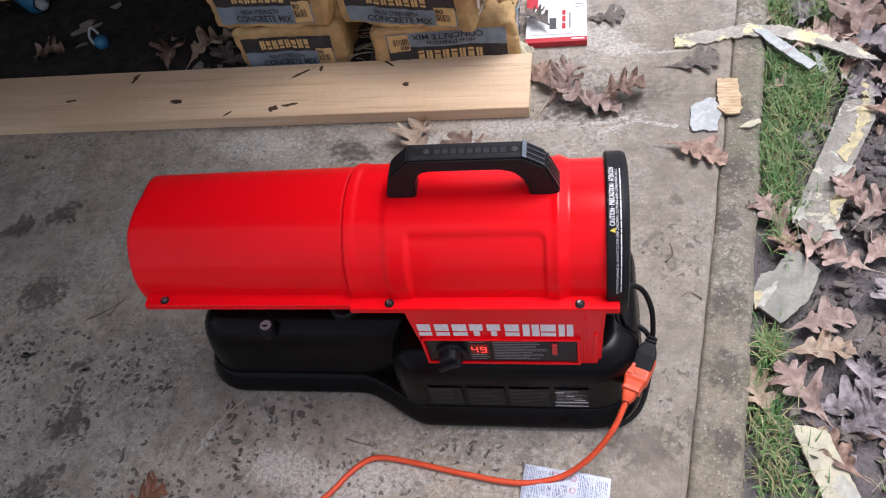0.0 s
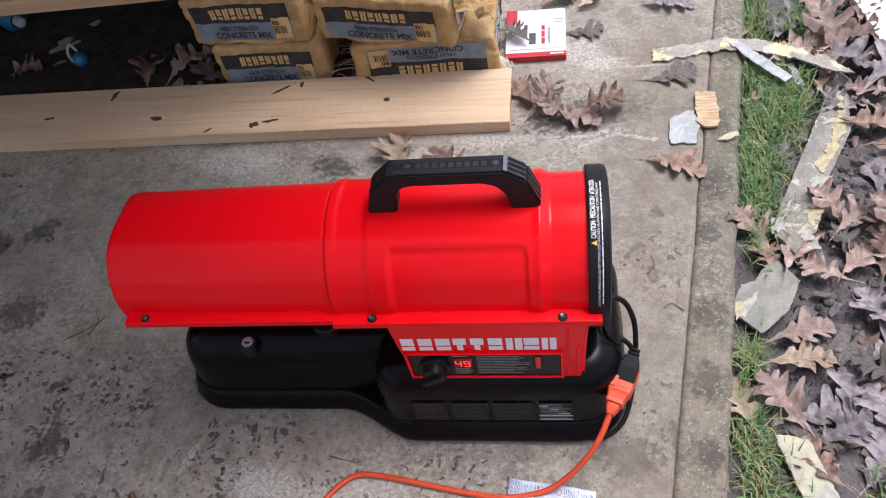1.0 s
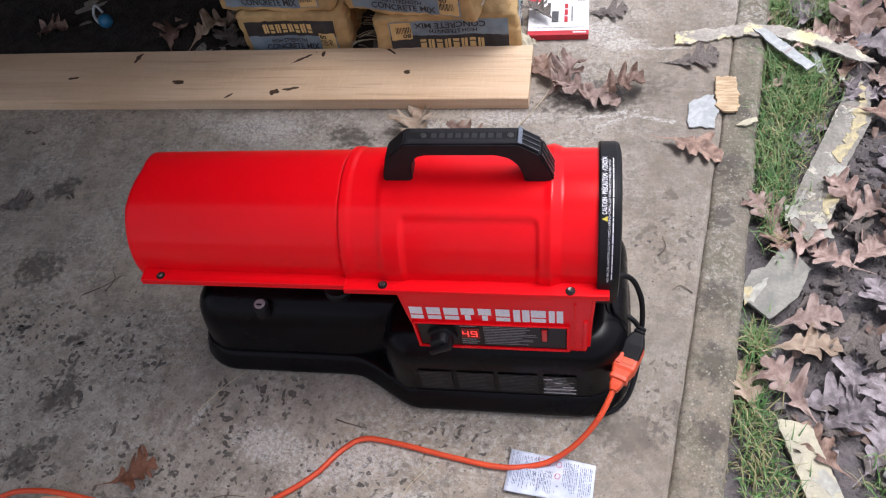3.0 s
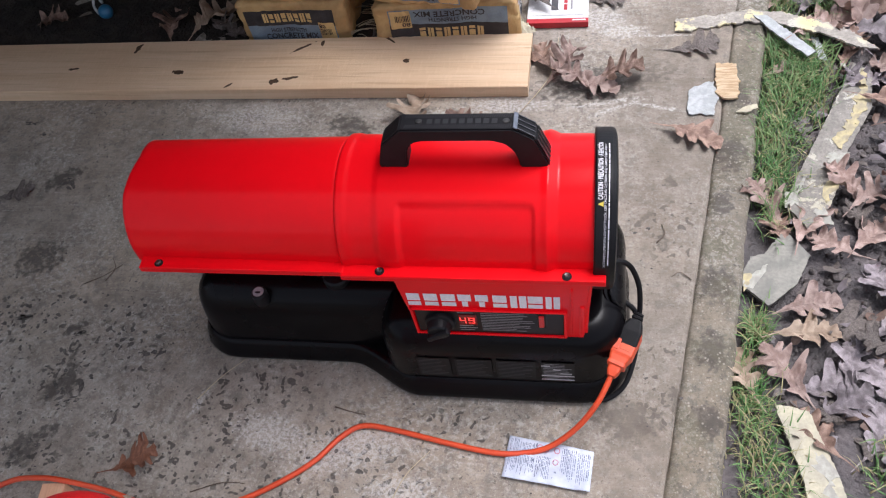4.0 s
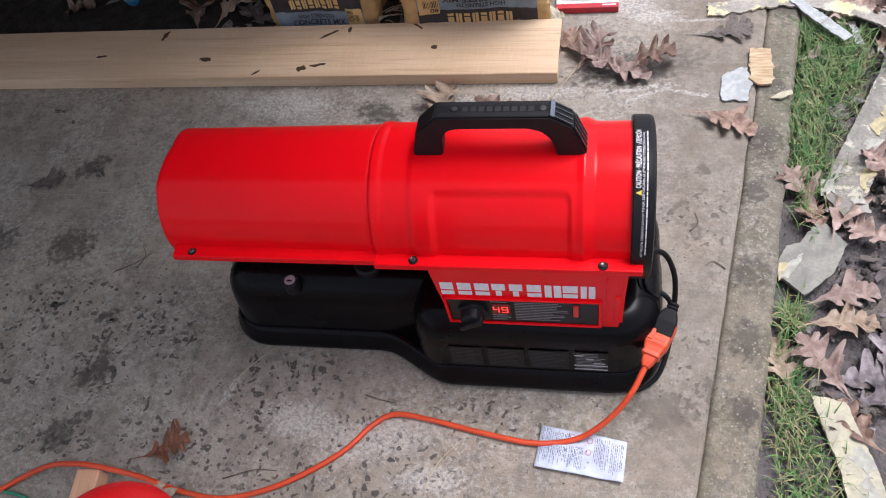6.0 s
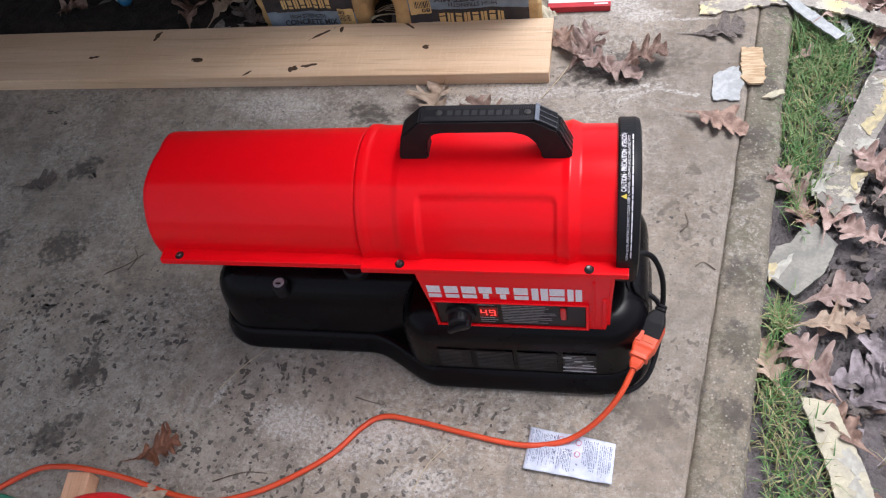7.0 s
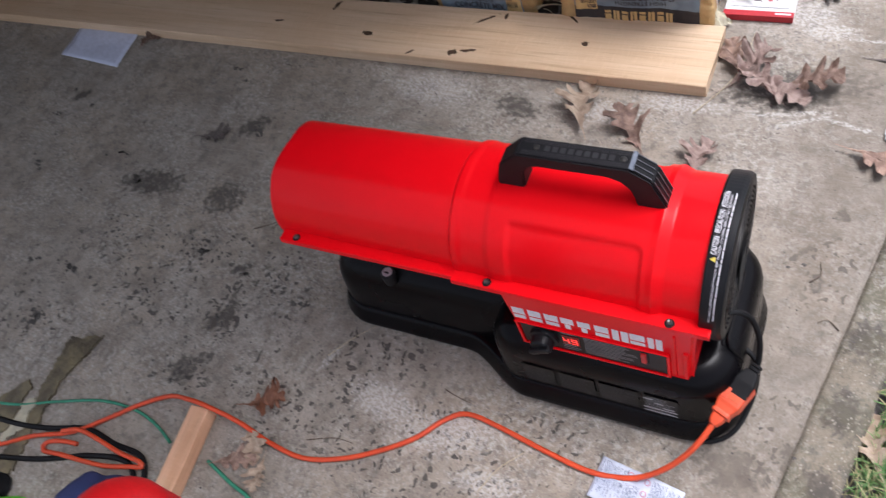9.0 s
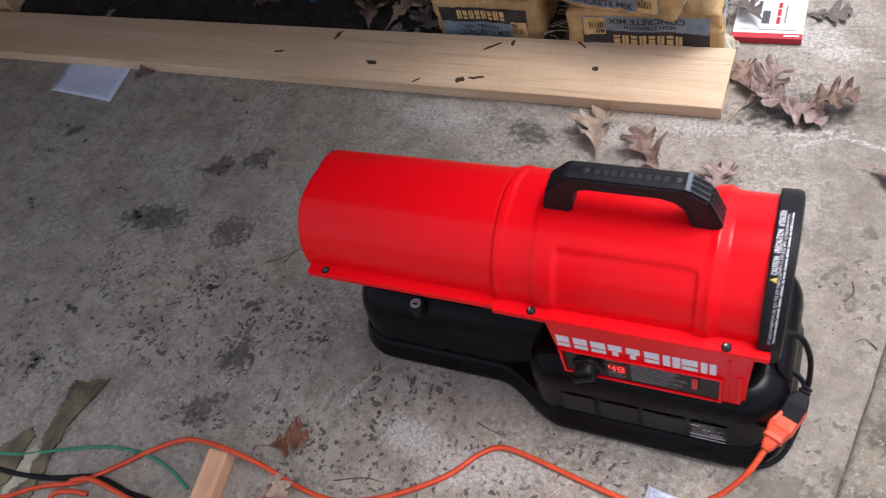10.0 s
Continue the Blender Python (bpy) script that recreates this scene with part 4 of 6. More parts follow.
# ---- extension lead ----
def build_cord():
    c = thing("extension_cord", "orange vinyl extension cord plugged to the heater, trailing over concrete", "extension cord", (0.3, -0.1, 0))
    off = Matrix.Translation((-0.3, 0.1, 0))
    way = Vector((-0.36, -0.84, -0.16)).normalized()
    m = off @ Matrix.Translation((0.3765, 0.028, 0.124)) @ way.to_track_quat("Z", "X").to_matrix().to_4x4()
    bm = loft([(-0.004, -0.0130, 0.0130, -0.0165, 0.0165, 0.003), (-0.002, -0.0145, 0.0145, -0.0182, 0.0182, 0.004), (0.036, -0.0145, 0.0145, -0.0182, 0.0182, 0.004), (0.041, -0.0132, 0.0132, -0.0160, 0.0160, 0.004),
               (0.050, -0.0125, 0.0125, -0.0135, 0.0135, 0.004), (0.053, -0.0130, 0.0130, -0.0142, 0.0142, 0.004), (0.056, -0.0130, 0.0130, -0.0142, 0.0142, 0.004), (0.058, -0.0095, 0.0095, -0.0105, 0.0105, 0.004),
               (0.066, -0.0085, 0.0085, -0.0095, 0.0095, 0.004), (0.074, -0.0065, 0.0065, -0.0065, 0.0065, 0.004)], 5)
    conn = part("connector", bm, ORANGE, c, "orange moulded socket end", m=m)
    # Recess is a slightly proud panel, its shade painted as darker orange.
    part("shaded_grip_panel", box(0.0140, 0.0150, -0.0125, 0.0045, 0.004, 0.031, 0.0005), ORANGE_SHADE, conn)
    part("raised_cheek", box(0.0142, 0.0162, 0.0060, 0.0165, 0.000, 0.034, 0.0012), ORANGE, conn)
    end = Vector((0.3765, 0.028, 0.124)) + way * 0.07
    pts = [tuple(end), (0.330, -0.072, 0.088), (0.302, -0.098, 0.052), (0.266, -0.118, 0.021), (0.229, -0.130, 0.0085), (0.175, -0.136, 0.0065), (0.100, -0.127, 0.0055),
           (0.003, -0.111, 0.0055), (-0.057, -0.107, 0.0055), (-0.092, -0.130, 0.0055), (-0.131, -0.178, 0.0055), (-0.189, -0.223, 0.0055), (-0.250, -0.257, 0.0055),
           (-0.319, -0.278, 0.0055), (-0.395, -0.274, 0.006), (-0.470, -0.261, 0.018), (-0.54, -0.258, 0.040), (-0.585, -0.258, 0.040), (-0.645, -0.262, 0.022), (-0.711, -0.296, 0.009),
           (-0.768, -0.344, 0.006), (-0.825, -0.394, 0.012), (-0.913, -0.430, 0.008), (-0.985, -0.472, 0.0055), (-1.12, -0.53, 0.0055), (-1.35, -0.57, 0.0055)]
    part("cord", tube(pts, 0.0047, 12), ORANGE, c, m=off, smooth=True)
    pts = [(-0.80, -0.410, 0.006), (-0.838, -0.416, 0.006), (-0.872, -0.430, 0.006), (-0.868, -0.446, 0.006), (-0.816, -0.440, 0.012), (-0.713, -0.428, 0.012), (-0.640, -0.408, 0.016),
           (-0.618, -0.401, 0.018), (-0.628, -0.395, 0.020), (-0.683, -0.394, 0.020), (-0.741, -0.388, 0.020), (-0.80, -0.385, 0.022), (-0.840, -0.400, 0.020)]
    part("cord", tube(pts, 0.0047, 12), ORANGE, c, m=off, smooth=True)


build_cord()


# ---- board, sacks and things behind ----
def build_board(name, x0, x1, y0, y1, z0, t, mats, label, turn=0.0, pivot=(0, 0)):
    bm = bmesh.new()
    n = 90
    rows = []
    for i in range(n + 1):
        x = x0 + (x1 - x0) * i / n
        w = 0.0012 * noise.noise(Vector((x * 6, z0, 0)))
        r = 0.003
        sec = [(y0, z0), (y0, z0 + t - r), (y0 + r * 0.3, z0 + t - r * 0.3), (y0 + r, z0 + t), ((y0 + y1) / 2, z0 + t), (y1 - r, z0 + t), (y1, z0 + t - r), (y1, z0)]
        fray = 0.0015 * noise.noise(Vector((3, x, 0))) if i < n else 0
        rows.append([bm.verts.new((x + (0.0025 * noise.noise(Vector((k * 3.1, 1, 2))) if i == n else 0), y + w, z)) for k, (y, z) in enumerate(sec)])
    for a, b_ in zip(rows, rows[1:]):
        for i in range(len(a)):
            j = (i + 1) % len(a)
            bm.faces.new((a[i], b_[i], b_[j], a[j]))
    bm.faces.new(rows[-1])
    bm.faces.new(rows[0][::-1])
    bmesh.ops.recalc_face_normals(bm, faces=bm.faces[:])
    ob = solid(name, bm, mats, label, "wooden board")
    ob.matrix_world = Matrix.Translation((*pivot, 0)) @ Matrix.Rotation(radians(turn), 4, "Z") @ Matrix.Translation((-pivot[0], -pivot[1], 0))
    return ob


build_board("pine_board", -2.44, 0.160, 0.692, 0.872, 0.001, 0.030, PINE, "long pale pine board with knots, lying on the concrete", 0.6, (0.16, 0.70))
build_board("raised_plank", -2.3, -0.40, 0.865, 1.105, 0.268, 0.036, PINE2, "pine plank resting across the cement sacks", 3.0, (-0.75, 0.865))
solid("timber_block", box(-2.25, -2.10, 0.86, 1.02, 0.0, 0.267, 0.004), PINE2, "sawn timber block holding up the plank", "timber block")


def build_dark_layer():
    """A very dark, lumpy layer over the slab behind the board."""
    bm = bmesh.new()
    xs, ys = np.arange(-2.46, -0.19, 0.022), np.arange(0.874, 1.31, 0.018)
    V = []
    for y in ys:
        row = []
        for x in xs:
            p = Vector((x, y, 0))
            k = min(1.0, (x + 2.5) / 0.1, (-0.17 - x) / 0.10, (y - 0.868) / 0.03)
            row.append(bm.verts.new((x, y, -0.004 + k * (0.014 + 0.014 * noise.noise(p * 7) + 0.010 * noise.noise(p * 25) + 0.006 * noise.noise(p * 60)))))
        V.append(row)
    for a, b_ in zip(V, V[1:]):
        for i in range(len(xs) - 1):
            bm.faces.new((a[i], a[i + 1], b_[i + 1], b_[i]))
    solid("dark_layer", bm, DARK_LAYER, "very dark lumpy layer on the slab behind the board", "leaf mould", smooth=True, kind="stuff")


build_dark_layer()


def sack_shape(w, d, h, seed, sag=0.012):
    """Maps the unit cube's surface onto a filled, creased sack."""
    def f(p, out=0.0):
        r = 0.009
        q = Vector((p.x * w / 2, p.y * d / 2, p.z * h / 2))
        core = Vector((max(-w / 2 + r, min(w / 2 - r, q.x)), max(-d / 2 + r, min(d / 2 - r, q.y)), max(-h / 2 + r, min(h / 2 - r, q.z))))
        dv = q - core
        if dv.length > 1e-6:
            q = core + dv.normalized() * min(r, max(abs(dv.x), abs(dv.y), abs(dv.z)))
            nrm = dv.normalized()
        else:
            nrm = Vector((0, 0, 1))
        s = Vector((seed, seed * 2.3, 0))
        bulge = 0.003 * (1 - p.x ** 2) * (1 if abs(p.y) > 0.9 else 0)
        wr = 0.0065 * noise.noise(q * 12 + s) + 0.0030 * noise.noise(Vector((q.x * 60, q.y * 60, q.z * 18)) + s)
        wr -= 0.0036 * max(0.0, 0.22 - abs(noise.noise(q * 21 + s * 1.7))) / 0.22 * (0.35 + 0.65 * max(abs(p.x), abs(p.z)) ** 6)
        q += nrm * (wr + out + bulge)
        q.z -= sag * (p.x ** 2) * (0.5 + 0.5 * p.z) * 0.5
        return q
    return f


def build_sack(name_at, w, d, h, seed, turn, label, flip=False, torn=False, lean=0.0):
    s = thing("cement_sack", label, "cement sack", name_at, turn, "stacked cement sacks")
    f = sack_shape(w, d, h, seed)
    base = pose(0, 0, h / 2 + 0.003, 0, lean, 0)
    bm = bmesh.new()
    bmesh.ops.create_cube(bm, size=2.0)
    bmesh.ops.subdivide_edges(bm, edges=bm.edges[:], cuts=46, use_grid_fill=True)
    warped(bm, f)
    part("sack", bm, KRAFT, s, "tan kraft paper sack", True, base)

    def front(out):
        def g(c):
            u, v = (c.x, c.y) if not flip else (-c.x, -c.y)
            return f(Vector((u, -1.0, v)), out)
        return g

    def patch(x0, x1, z0, z1, out):
        b = bmesh.new()
        nx, nz = 48, 14
        g = front(out)
        V = [[b.verts.new(g(Vector((x0 + (x1 - x0) * i / nx, z0 + (z1 - z0) * j / nz, 0)))) for i in range(nx + 1)] for j in range(nz + 1)]
        for a, c in zip(V, V[1:]):
            for i in range(nx):
                b.faces.new((a[i], a[i + 1], c[i + 1], c[i]))
        return b
    pr = part("printed_band", patch(-0.86, 0.78, -0.06, 0.66, 0.0012), SACK_BLACK, s, "black printed band", True, base)
    bl = part("printed_band", patch(-0.86, 0.78, -0.78, -0.06, 0.0014), SACK_BLUE, s, "grey-blue printed band", True, base)
    for i in range(8):
        x = -0.52 + 0.115 * i
        part("brand_block", warped(bars([(x, x + 0.085, 0.10, 0.22), (x, x + 0.085, 0.27, 0.52)] if i % 2 else [(x, x + 0.04, 0.10, 0.52), (x + 0.05, x + 0.085, 0.10, 0.52)]), front(0.0024)), SACK_TAN, pr, m=None)
    for body, size, wid, at in (("HIGH STRENGTH", 0.19, 0.66, (-0.44, -0.36)), ("CONCRETE MIX", 0.27, 0.98, (-0.56, -0.68))):
        t = lettering(body, size * 1.35, wid, 0.022)
        bmesh.ops.triangulate(t, faces=t.faces[:])
        warped(t, lambda c: c + Vector((*at, 0)))
        part("print", warped(t, front(0.0026)), SACK_BLACK, bl)
    code = part("barcode_panel", patch(0.47, 0.76, -0.74, 0.10, 0.0022), SACK_TAN, bl, smooth=True)
    rng = random.Random(seed)
    part("barcode", warped(bars([(0.48 + 0.022 * i, 0.48 + 0.022 * i + 0.006 + 0.009 * rng.random(), -0.52, -0.20) for i in range(10)]), front(0.0032)), SACK_BLACK, code)
    t = lettering("80", 0.26, 0.12, 0.02)
    bmesh.ops.triangulate(t, faces=t.faces[:])
    warped(t, lambda c: c + Vector((0.48, -0.16, 0)))
    part("weight_number", warped(t, front(0.0032)), SACK_BLACK, code)
    if torn:
        # printed end of the sack, and a torn flap of paper
        def side(out):
            return lambda c: f(Vector((1.0, c.x, c.y)), out)
        e = part("end_panel", warped(bars([(-0.80, 0.55, -0.72, 0.30)]), side(0.0015)), CARD_WHITE, s, "white printed end panel", m=base)
        part("end_band", warped(bars([(-0.80, 0.55, 0.34, 0.80)]), side(0.0015)), END_BLUE, s, "light blue printed band", m=base)
        part("end_print", warped(bars([(-0.72, -0.10, -0.20, -0.14), (-0.72, -0.30, -0.05, 0.02), (0.0, 0.45, -0.5, -0.1), (-0.72, -0.2, 0.12, 0.2)]), side(0.0028)), SACK_BLACK, e)
        t = lettering("80", 0.42, 0.34, 0.02)
        bmesh.ops.triangulate(t, faces=t.faces[:])
        part("weight_number", warped(warped(t, lambda c: c + Vector((-0.70, -0.60, 0))), side(0.0030)), SACK_BLACK, e)
    return s


build_sack((-0.420, 1.070, 0.0), 0.275, 0.38, 0.122, 3, 0, "tan and black cement sack on the floor, in shade")
build_sack((-0.440, 1.085, 0.123), 0.285, 0.40, 0.135, 8, -2, "tan and black cement sack lying on another sack")
build_sack((-0.050, 1.065, 0.0), 0.340, 0.39, 0.118, 13, 2, "tan and blue cement sack lying upside down", True, True)
build_sack((-0.085, 1.060, 0.119), 0.320, 0.40, 0.120, 19, -10, "tan and black cement sack with crumpled torn corner", False, True)


def crumple(points, at, seed, mats, name, label, cat, size, n=14, amp=0.25):
    """A crumpled sheet: a bent, noisy patch."""
    bm = bmesh.new()
    V = []
    for j in range(n + 1):
        row = []
        for i in range(n + 1):
            u, v = i / n - 0.5, j / n - 0.5
            q = Vector((u * size[0], v * size[1], 0))
            q.z = amp * size[0] * (0.5 + noise.noise(Vector((u * 4 + seed, v * 4, seed))) + 0.4 * abs(noise.noise(Vector((u * 11, v * 11 + seed, 0)))))
            q.x += 0.1 * size[0] * noise.noise(Vector((u * 5, v * 5, seed + 3)))
            row.append(bm.verts.new(q))
        V.append(row)
    for a, b_ in zip(V, V[1:]):
        for i in range(n):
            bm.faces.new((a[i], a[i + 1], b_[i + 1], b_[i]))
    lo = min(v.co.z for v in bm.verts)
    for v in bm.verts:
        v.co.z -= lo
    return solid(name, bm, mats, label, cat, at)


crumple(None, pose(0.075, 0.905, 0.205, 25, 35, 20), 4.0, KRAFT, "torn_paper_flap", "crumpled torn kraft paper at the sack's corner", "torn paper", (0.10, 0.11))
crumple(None, pose(0.125, 0.905, 0.012, 10, 10, 50), 9.0, CREAM, "torn_paper_flap", "small torn scrap of cream sack paper", "torn paper", (0.05, 0.06))


def build_package():
    p = thing("blade_package", "white and red cardboard package lying flat on concrete", "package", (0.21, 1.0, 0), 1.0)
    part("carton", box(-0.072, 0.072, -0.075, 0.105, 0.001, 0.016, 0.0015), CARD_WHITE, p)
    part("red_band", box(-0.0722, 0.0722, -0.0765, -0.060, 0.0012, 0.0168, 0.001), CARD_RED, p, "red printed edge")
    part("red_band", box(-0.0725, -0.045, 0.05, 0.1055, 0.010, 0.0168, 0.001), CARD_RED, p)
    part("print", warped(bars([(-0.028, -0.020, 0.0, 0.045), (-0.016, 0.0, -0.03, 0.012)]), lambda c: Vector((c.x, c.y, 0.0168))), CARD_BLACK, p)
    part("print", warped(bars([(0.014, 0.022, -0.03, -0.008), (0.014, 0.022, -0.004, 0.018), (0.014, 0.022, 0.022, 0.04)]), lambda c: Vector((c.x, c.y, 0.0168))), CARD_RED, p)
    part("print", warped(bars([(0.030 , 0.034, -0.028, 0.03), (0.045, 0.066, 0.05, 0.053), (0.045, 0.066, 0.060, 0.063), (-0.060, 0.06, -0.050, -0.0485)]), lambda c: Vector((c.x, c.y, 0.0168))), GREY_INK, p)
    part("print", warped(bars([(0.035, 0.066, -0.0705, -0.0655)]), lambda c: Vector((c.x, c.y, 0.0174))), CARD_WHITE, p)


build_package()


# ---- leaves and litter ----
def leaf_mesh(seed, curl, lobes=3):
    """An oak leaf one unit long: uneven pointed lobes either side of a midrib, crumpled and curled, with a stalk."""
    rng = random.Random(seed)
    bm = bmesh.new()
    n = 60
    cols = []
    bend = rng.uniform(-0.5, 0.5)
    cup = rng.uniform(0.2, 0.6) * curl
    twist = rng.uniform(-0.5, 0.5) * curl
    bumps = []
    for side in (0, 1):
        row = []
        for j in range(lobes):
            c = 0.20 + 0.62 * (j + 0.5) / lobes + rng.uniform(-0.05, 0.05)
            row.append((c, rng.uniform(0.62, 0.9) * 0.38 / lobes, (0.22, 0.36, 0.36, 0.27)[min(3, int(4 * (j + 0.5) / lobes))] * rng.uniform(0.75, 1.2)))
        row.append((0.90, 0.13, 0.13 * rng.uniform(0.7, 1.2)))
        bumps.append(row)
    for i in range(n + 1):
        s = i / n
        wid = []
        for k in (0, 1):
            w = 0.035 + 0.055 * math.sin(math.pi * min(1.0, s * 1.02))
            for c, sg, a in bumps[k]:
                u = abs(s - c) / sg
                if u < 1:
                    w = max(w, a * (1 - u ** 2.4) ** 0.6)
            w *= min(1.0, 0.25 + s * 6) * min(1.0, 0.1 + (1 - s) * 9)
            wid.append(w * (1 + 0.10 * noise.noise(Vector((s * 22, k * 5, seed)))))
        mid = Vector((s - 0.5, bend * (s - 0.5) ** 2, 0.20 * curl * math.sin(2.6 * s + seed)))
        line = []
        for k in (-1.0, -0.66, -0.33, 0.0, 0.33, 0.66, 1.0):
            w = wid[0] if k < 0 else wid[1]
            a = abs(k) * w
            z = cup * a * 1.1 + twist * (s - 0.5) * k * w * 2 + curl * 0.30 * noise.noise(Vector((s * 4.5, k * w * 7, seed * 3.7))) * min(1, a * 8) + 0.035 * noise.noise(Vector((s * 13, k * w * 16, seed)))
            line.append(bm.verts.new(mid + Vector((0.62 * a - 0.5 * a * a, k * w * (1 - 0.25 * cup * a), z))))
        cols.append(line)
    for a, b_ in zip(cols, cols[1:]):
        for k in range(6):
            bm.faces.new((a[k], b_[k], b_[k + 1], a[k + 1]))
    e = cols[0][3].co
    a = [bm.verts.new(e + Vector((dx, dy, 0.006))) for dx, dy in ((0.03, -0.012), (-0.22, bend * 0.25 - 0.007), (-0.22, bend * 0.25 + 0.007), (0.03, 0.012))]
    bm.faces.new(a)
    prev = None
    for i in range(0, n + 1, 4):
        q = cols[i][3].co
        pr = [bm.verts.new(q + Vector((0, d, 0.010))) for d in (-0.009 * (1 - i / n) - 0.002, 0.009 * (1 - i / n) + 0.002)]
        if prev:
            bm.faces.new((prev[0], pr[0], pr[1], prev[1]))
        prev = pr
    lo = min(v.co.z for v in bm.verts)
    for v in bm.verts:
        v.co.z -= lo
    return mesh_of("oak_leaf", bm)


LEAF_SHAPES = [leaf_mesh(i, c, l) for i, (c, l) in enumerate(((0.25, 3), (0.6, 3), (0.45, 4), (0.8, 3), (0.25, 2), (0.65, 4), (0.95, 3), (0.5, 3)))]
LEAF_WORDS = {LEAF_BROWN: "dry brown curled oak leaf", LEAF_PINK: "pinkish tan fallen oak leaf", LEAF_GREY: "wet grey-purple fallen oak leaf",
              LEAF_PALE: "pale tan dry oak leaf", LEAF_DARK: "dark rotting oak leaf", LEAF_RUST: "rusty brown wet oak leaf"}
leaf_meshes = {}


def leaf(x, y, turn, size, mats, shape, z=0.001, rx=0.0, ry=0.0, where="on concrete"):
    key = (shape, mats.name)
    if key not in leaf_meshes:
        me = LEAF_SHAPES[shape].copy()
        me.materials.append(mats)
        for p in me.polygons:
            p.use_smooth = True
        leaf_meshes[key] = me
    ob = new("oak_leaf", leaf_meshes[key])
    ob.matrix_world = pose(x, y, z, rx, ry, turn) @ Matrix.Scale(size, 4)
    return tagged(ob, LEAF_WORDS[mats] + " " + where, "leaf", "fallen oak leaves")


B, P, G, L, D, RUST = LEAF_BROWN, LEAF_PINK, LEAF_GREY, LEAF_PALE, LEAF_DARK, LEAF_RUST
# on the slab
for row in ((0.505, 0.575, -25, 0.125, B, 7), (0.52, 0.845, 15, 0.12, D, 0), (0.19, 0.80, 110, 0.12, B, 3), (0.235, 0.775, 60, 0.12, P, 6), (0.30, 0.725, -20, 0.125, P, 3), (0.265, 0.735, 150, 0.10, P, 6),
            (0.355, 0.745, 10, 0.115, B, 6), (0.325, 1.02, 5, 0.10, D, 0), (0.26, 1.15, 30, 0.12, B, 1), (0.34, 1.135, 60, 0.09, L, 2), (0.53, 1.115, -10, 0.13, G, 7),
            (-0.085, 0.615, 100, 0.145, L, 1), (0.035, 0.575, 130, 0.12, B, 5), (0.185, 0.525, 85, 0.11, P, 1), (-1.395, 0.655, 60, 0.08, B, 1)):
    leaf(*row)
for row in ((-0.97, 0.375, 20, 0.09, D, 0), (-0.445, -0.205, 25, 0.095, RUST, 5), (0.165, 1.0, 120, 0.10, D, 1, 0.018), (-0.425, -0.285, -50, 0.075, L, 1), (-0.445, -0.325, 20, 0.085, B, 7), (-0.385, -0.335, -70, 0.07, L, 5),
            (-0.78, 0.945, 95, 0.14, B, 1), (-0.68, 0.965, 60, 0.15, L, 1), (-1.15, 0.955, 10, 0.11, B, 6), (-0.57, 0.915, 20, 0.10, D, 3), (-0.62, 0.93, 140, 0.09, D, 6),
            (-0.49, 0.895, -10, 0.07, D, 3), (-0.22, 0.89, 10, 0.06, D, 6)):
    leaf(*row)
# on the soil
for row in ((0.640, 0.425, 125, 0.13, P, 5), (0.705, 0.375, 60, 0.15, P, 3), (0.655, 0.36, 95, 0.10, B, 1), (0.690, 0.195, 15, 0.14, P, 7), (0.680, 0.140, 8, 0.13, L, 3), (0.567, 0.052, 100, 0.125, L, 1),
            (0.640, 0.055, 130, 0.14, P, 5), (0.70, 0.04, 20, 0.13, G, 0), (0.745, 0.08, 70, 0.13, G, 7), (0.745, 0.325, 140, 0.12, P, 1), (0.815, 0.350, 40, 0.13, P, 3), (0.865, 0.365, 80, 0.12, B, 5)):
    leaf(*row[:3], row[3] * 0.86, *row[4:], z=-0.034, where="on wet soil")
for row in ((0.82, 0.235, 110, 0.13, G, 1), (0.675, -0.055, 120, 0.12, B, 3), (0.72, 0.005, 30, 0.12, G, 5), (0.77, -0.04, 65, 0.13, G, 0), (0.79, 1.03, 50, 0.14, G, 3), (0.83, 0.955, 20, 0.14, P, 5),
            (0.91, 0.905, -15, 0.17, G, 1), (0.975, 1.08, 60, 0.14, B, 3), (0.91, 0.70, 10, 0.15, B, 2), (0.90, 0.57, 75, 0.14, G, 4), (0.83, 0.445, 30, 0.13, P, 1), (0.79, 0.475, 120, 0.12, P, 6)):
    leaf(*row[:3], row[3] * 0.86, *row[4:], z=-0.032, where="on wet soil")
for row in ((0.705, 1.03, 80, 0.06, P, 2), (0.705, 0.795, 10, 0.08, P, 1), (0.728, 0.63, 90, 0.07, G, 4), (0.83, 0.165, 40, 0.13, G, 0), (0.88, 1.085, 130, 0.13, P, 5), (1.0, 0.93, 20, 0.14, P, 3),
            (0.79, 0.04, 100, 0.13, G, 7), (0.85, 0.86, 70, 0.13, B, 5), (0.93, 0.80, 150, 0.12, P, 1), (0.75, 0.905, 30, 0.11, L, 5), (0.87, 0.76, 20, 0.12, G, 3), (0.80, 0.115, 160, 0.12, D, 5)):
    leaf(*row[:3], row[3] * 0.86, *row[4:], z=-0.030, where="on wet soil")
for row in ((0.80, 0.935, 30, 0.16, P, 3), (0.88, 0.975, 100, 0.17, P, 6), (0.945, 0.99, -20, 0.16, B, 3), (0.985, 0.865, 40, 0.19, G, 7), (0.965, 0.63, 5, 0.17, B, 3), (1.02, 0.74, 80, 0.15, P, 5),
            (0.90, 0.43, 120, 0.14, P, 6), (0.86, 0.20, 60, 0.14, G, 3), (0.90, 0.08, 15, 0.15, G, 6), (0.82, -0.12, 140, 0.14, G, 3)):
    leaf(*row, z=-0.027, where="heaped on wet soil")
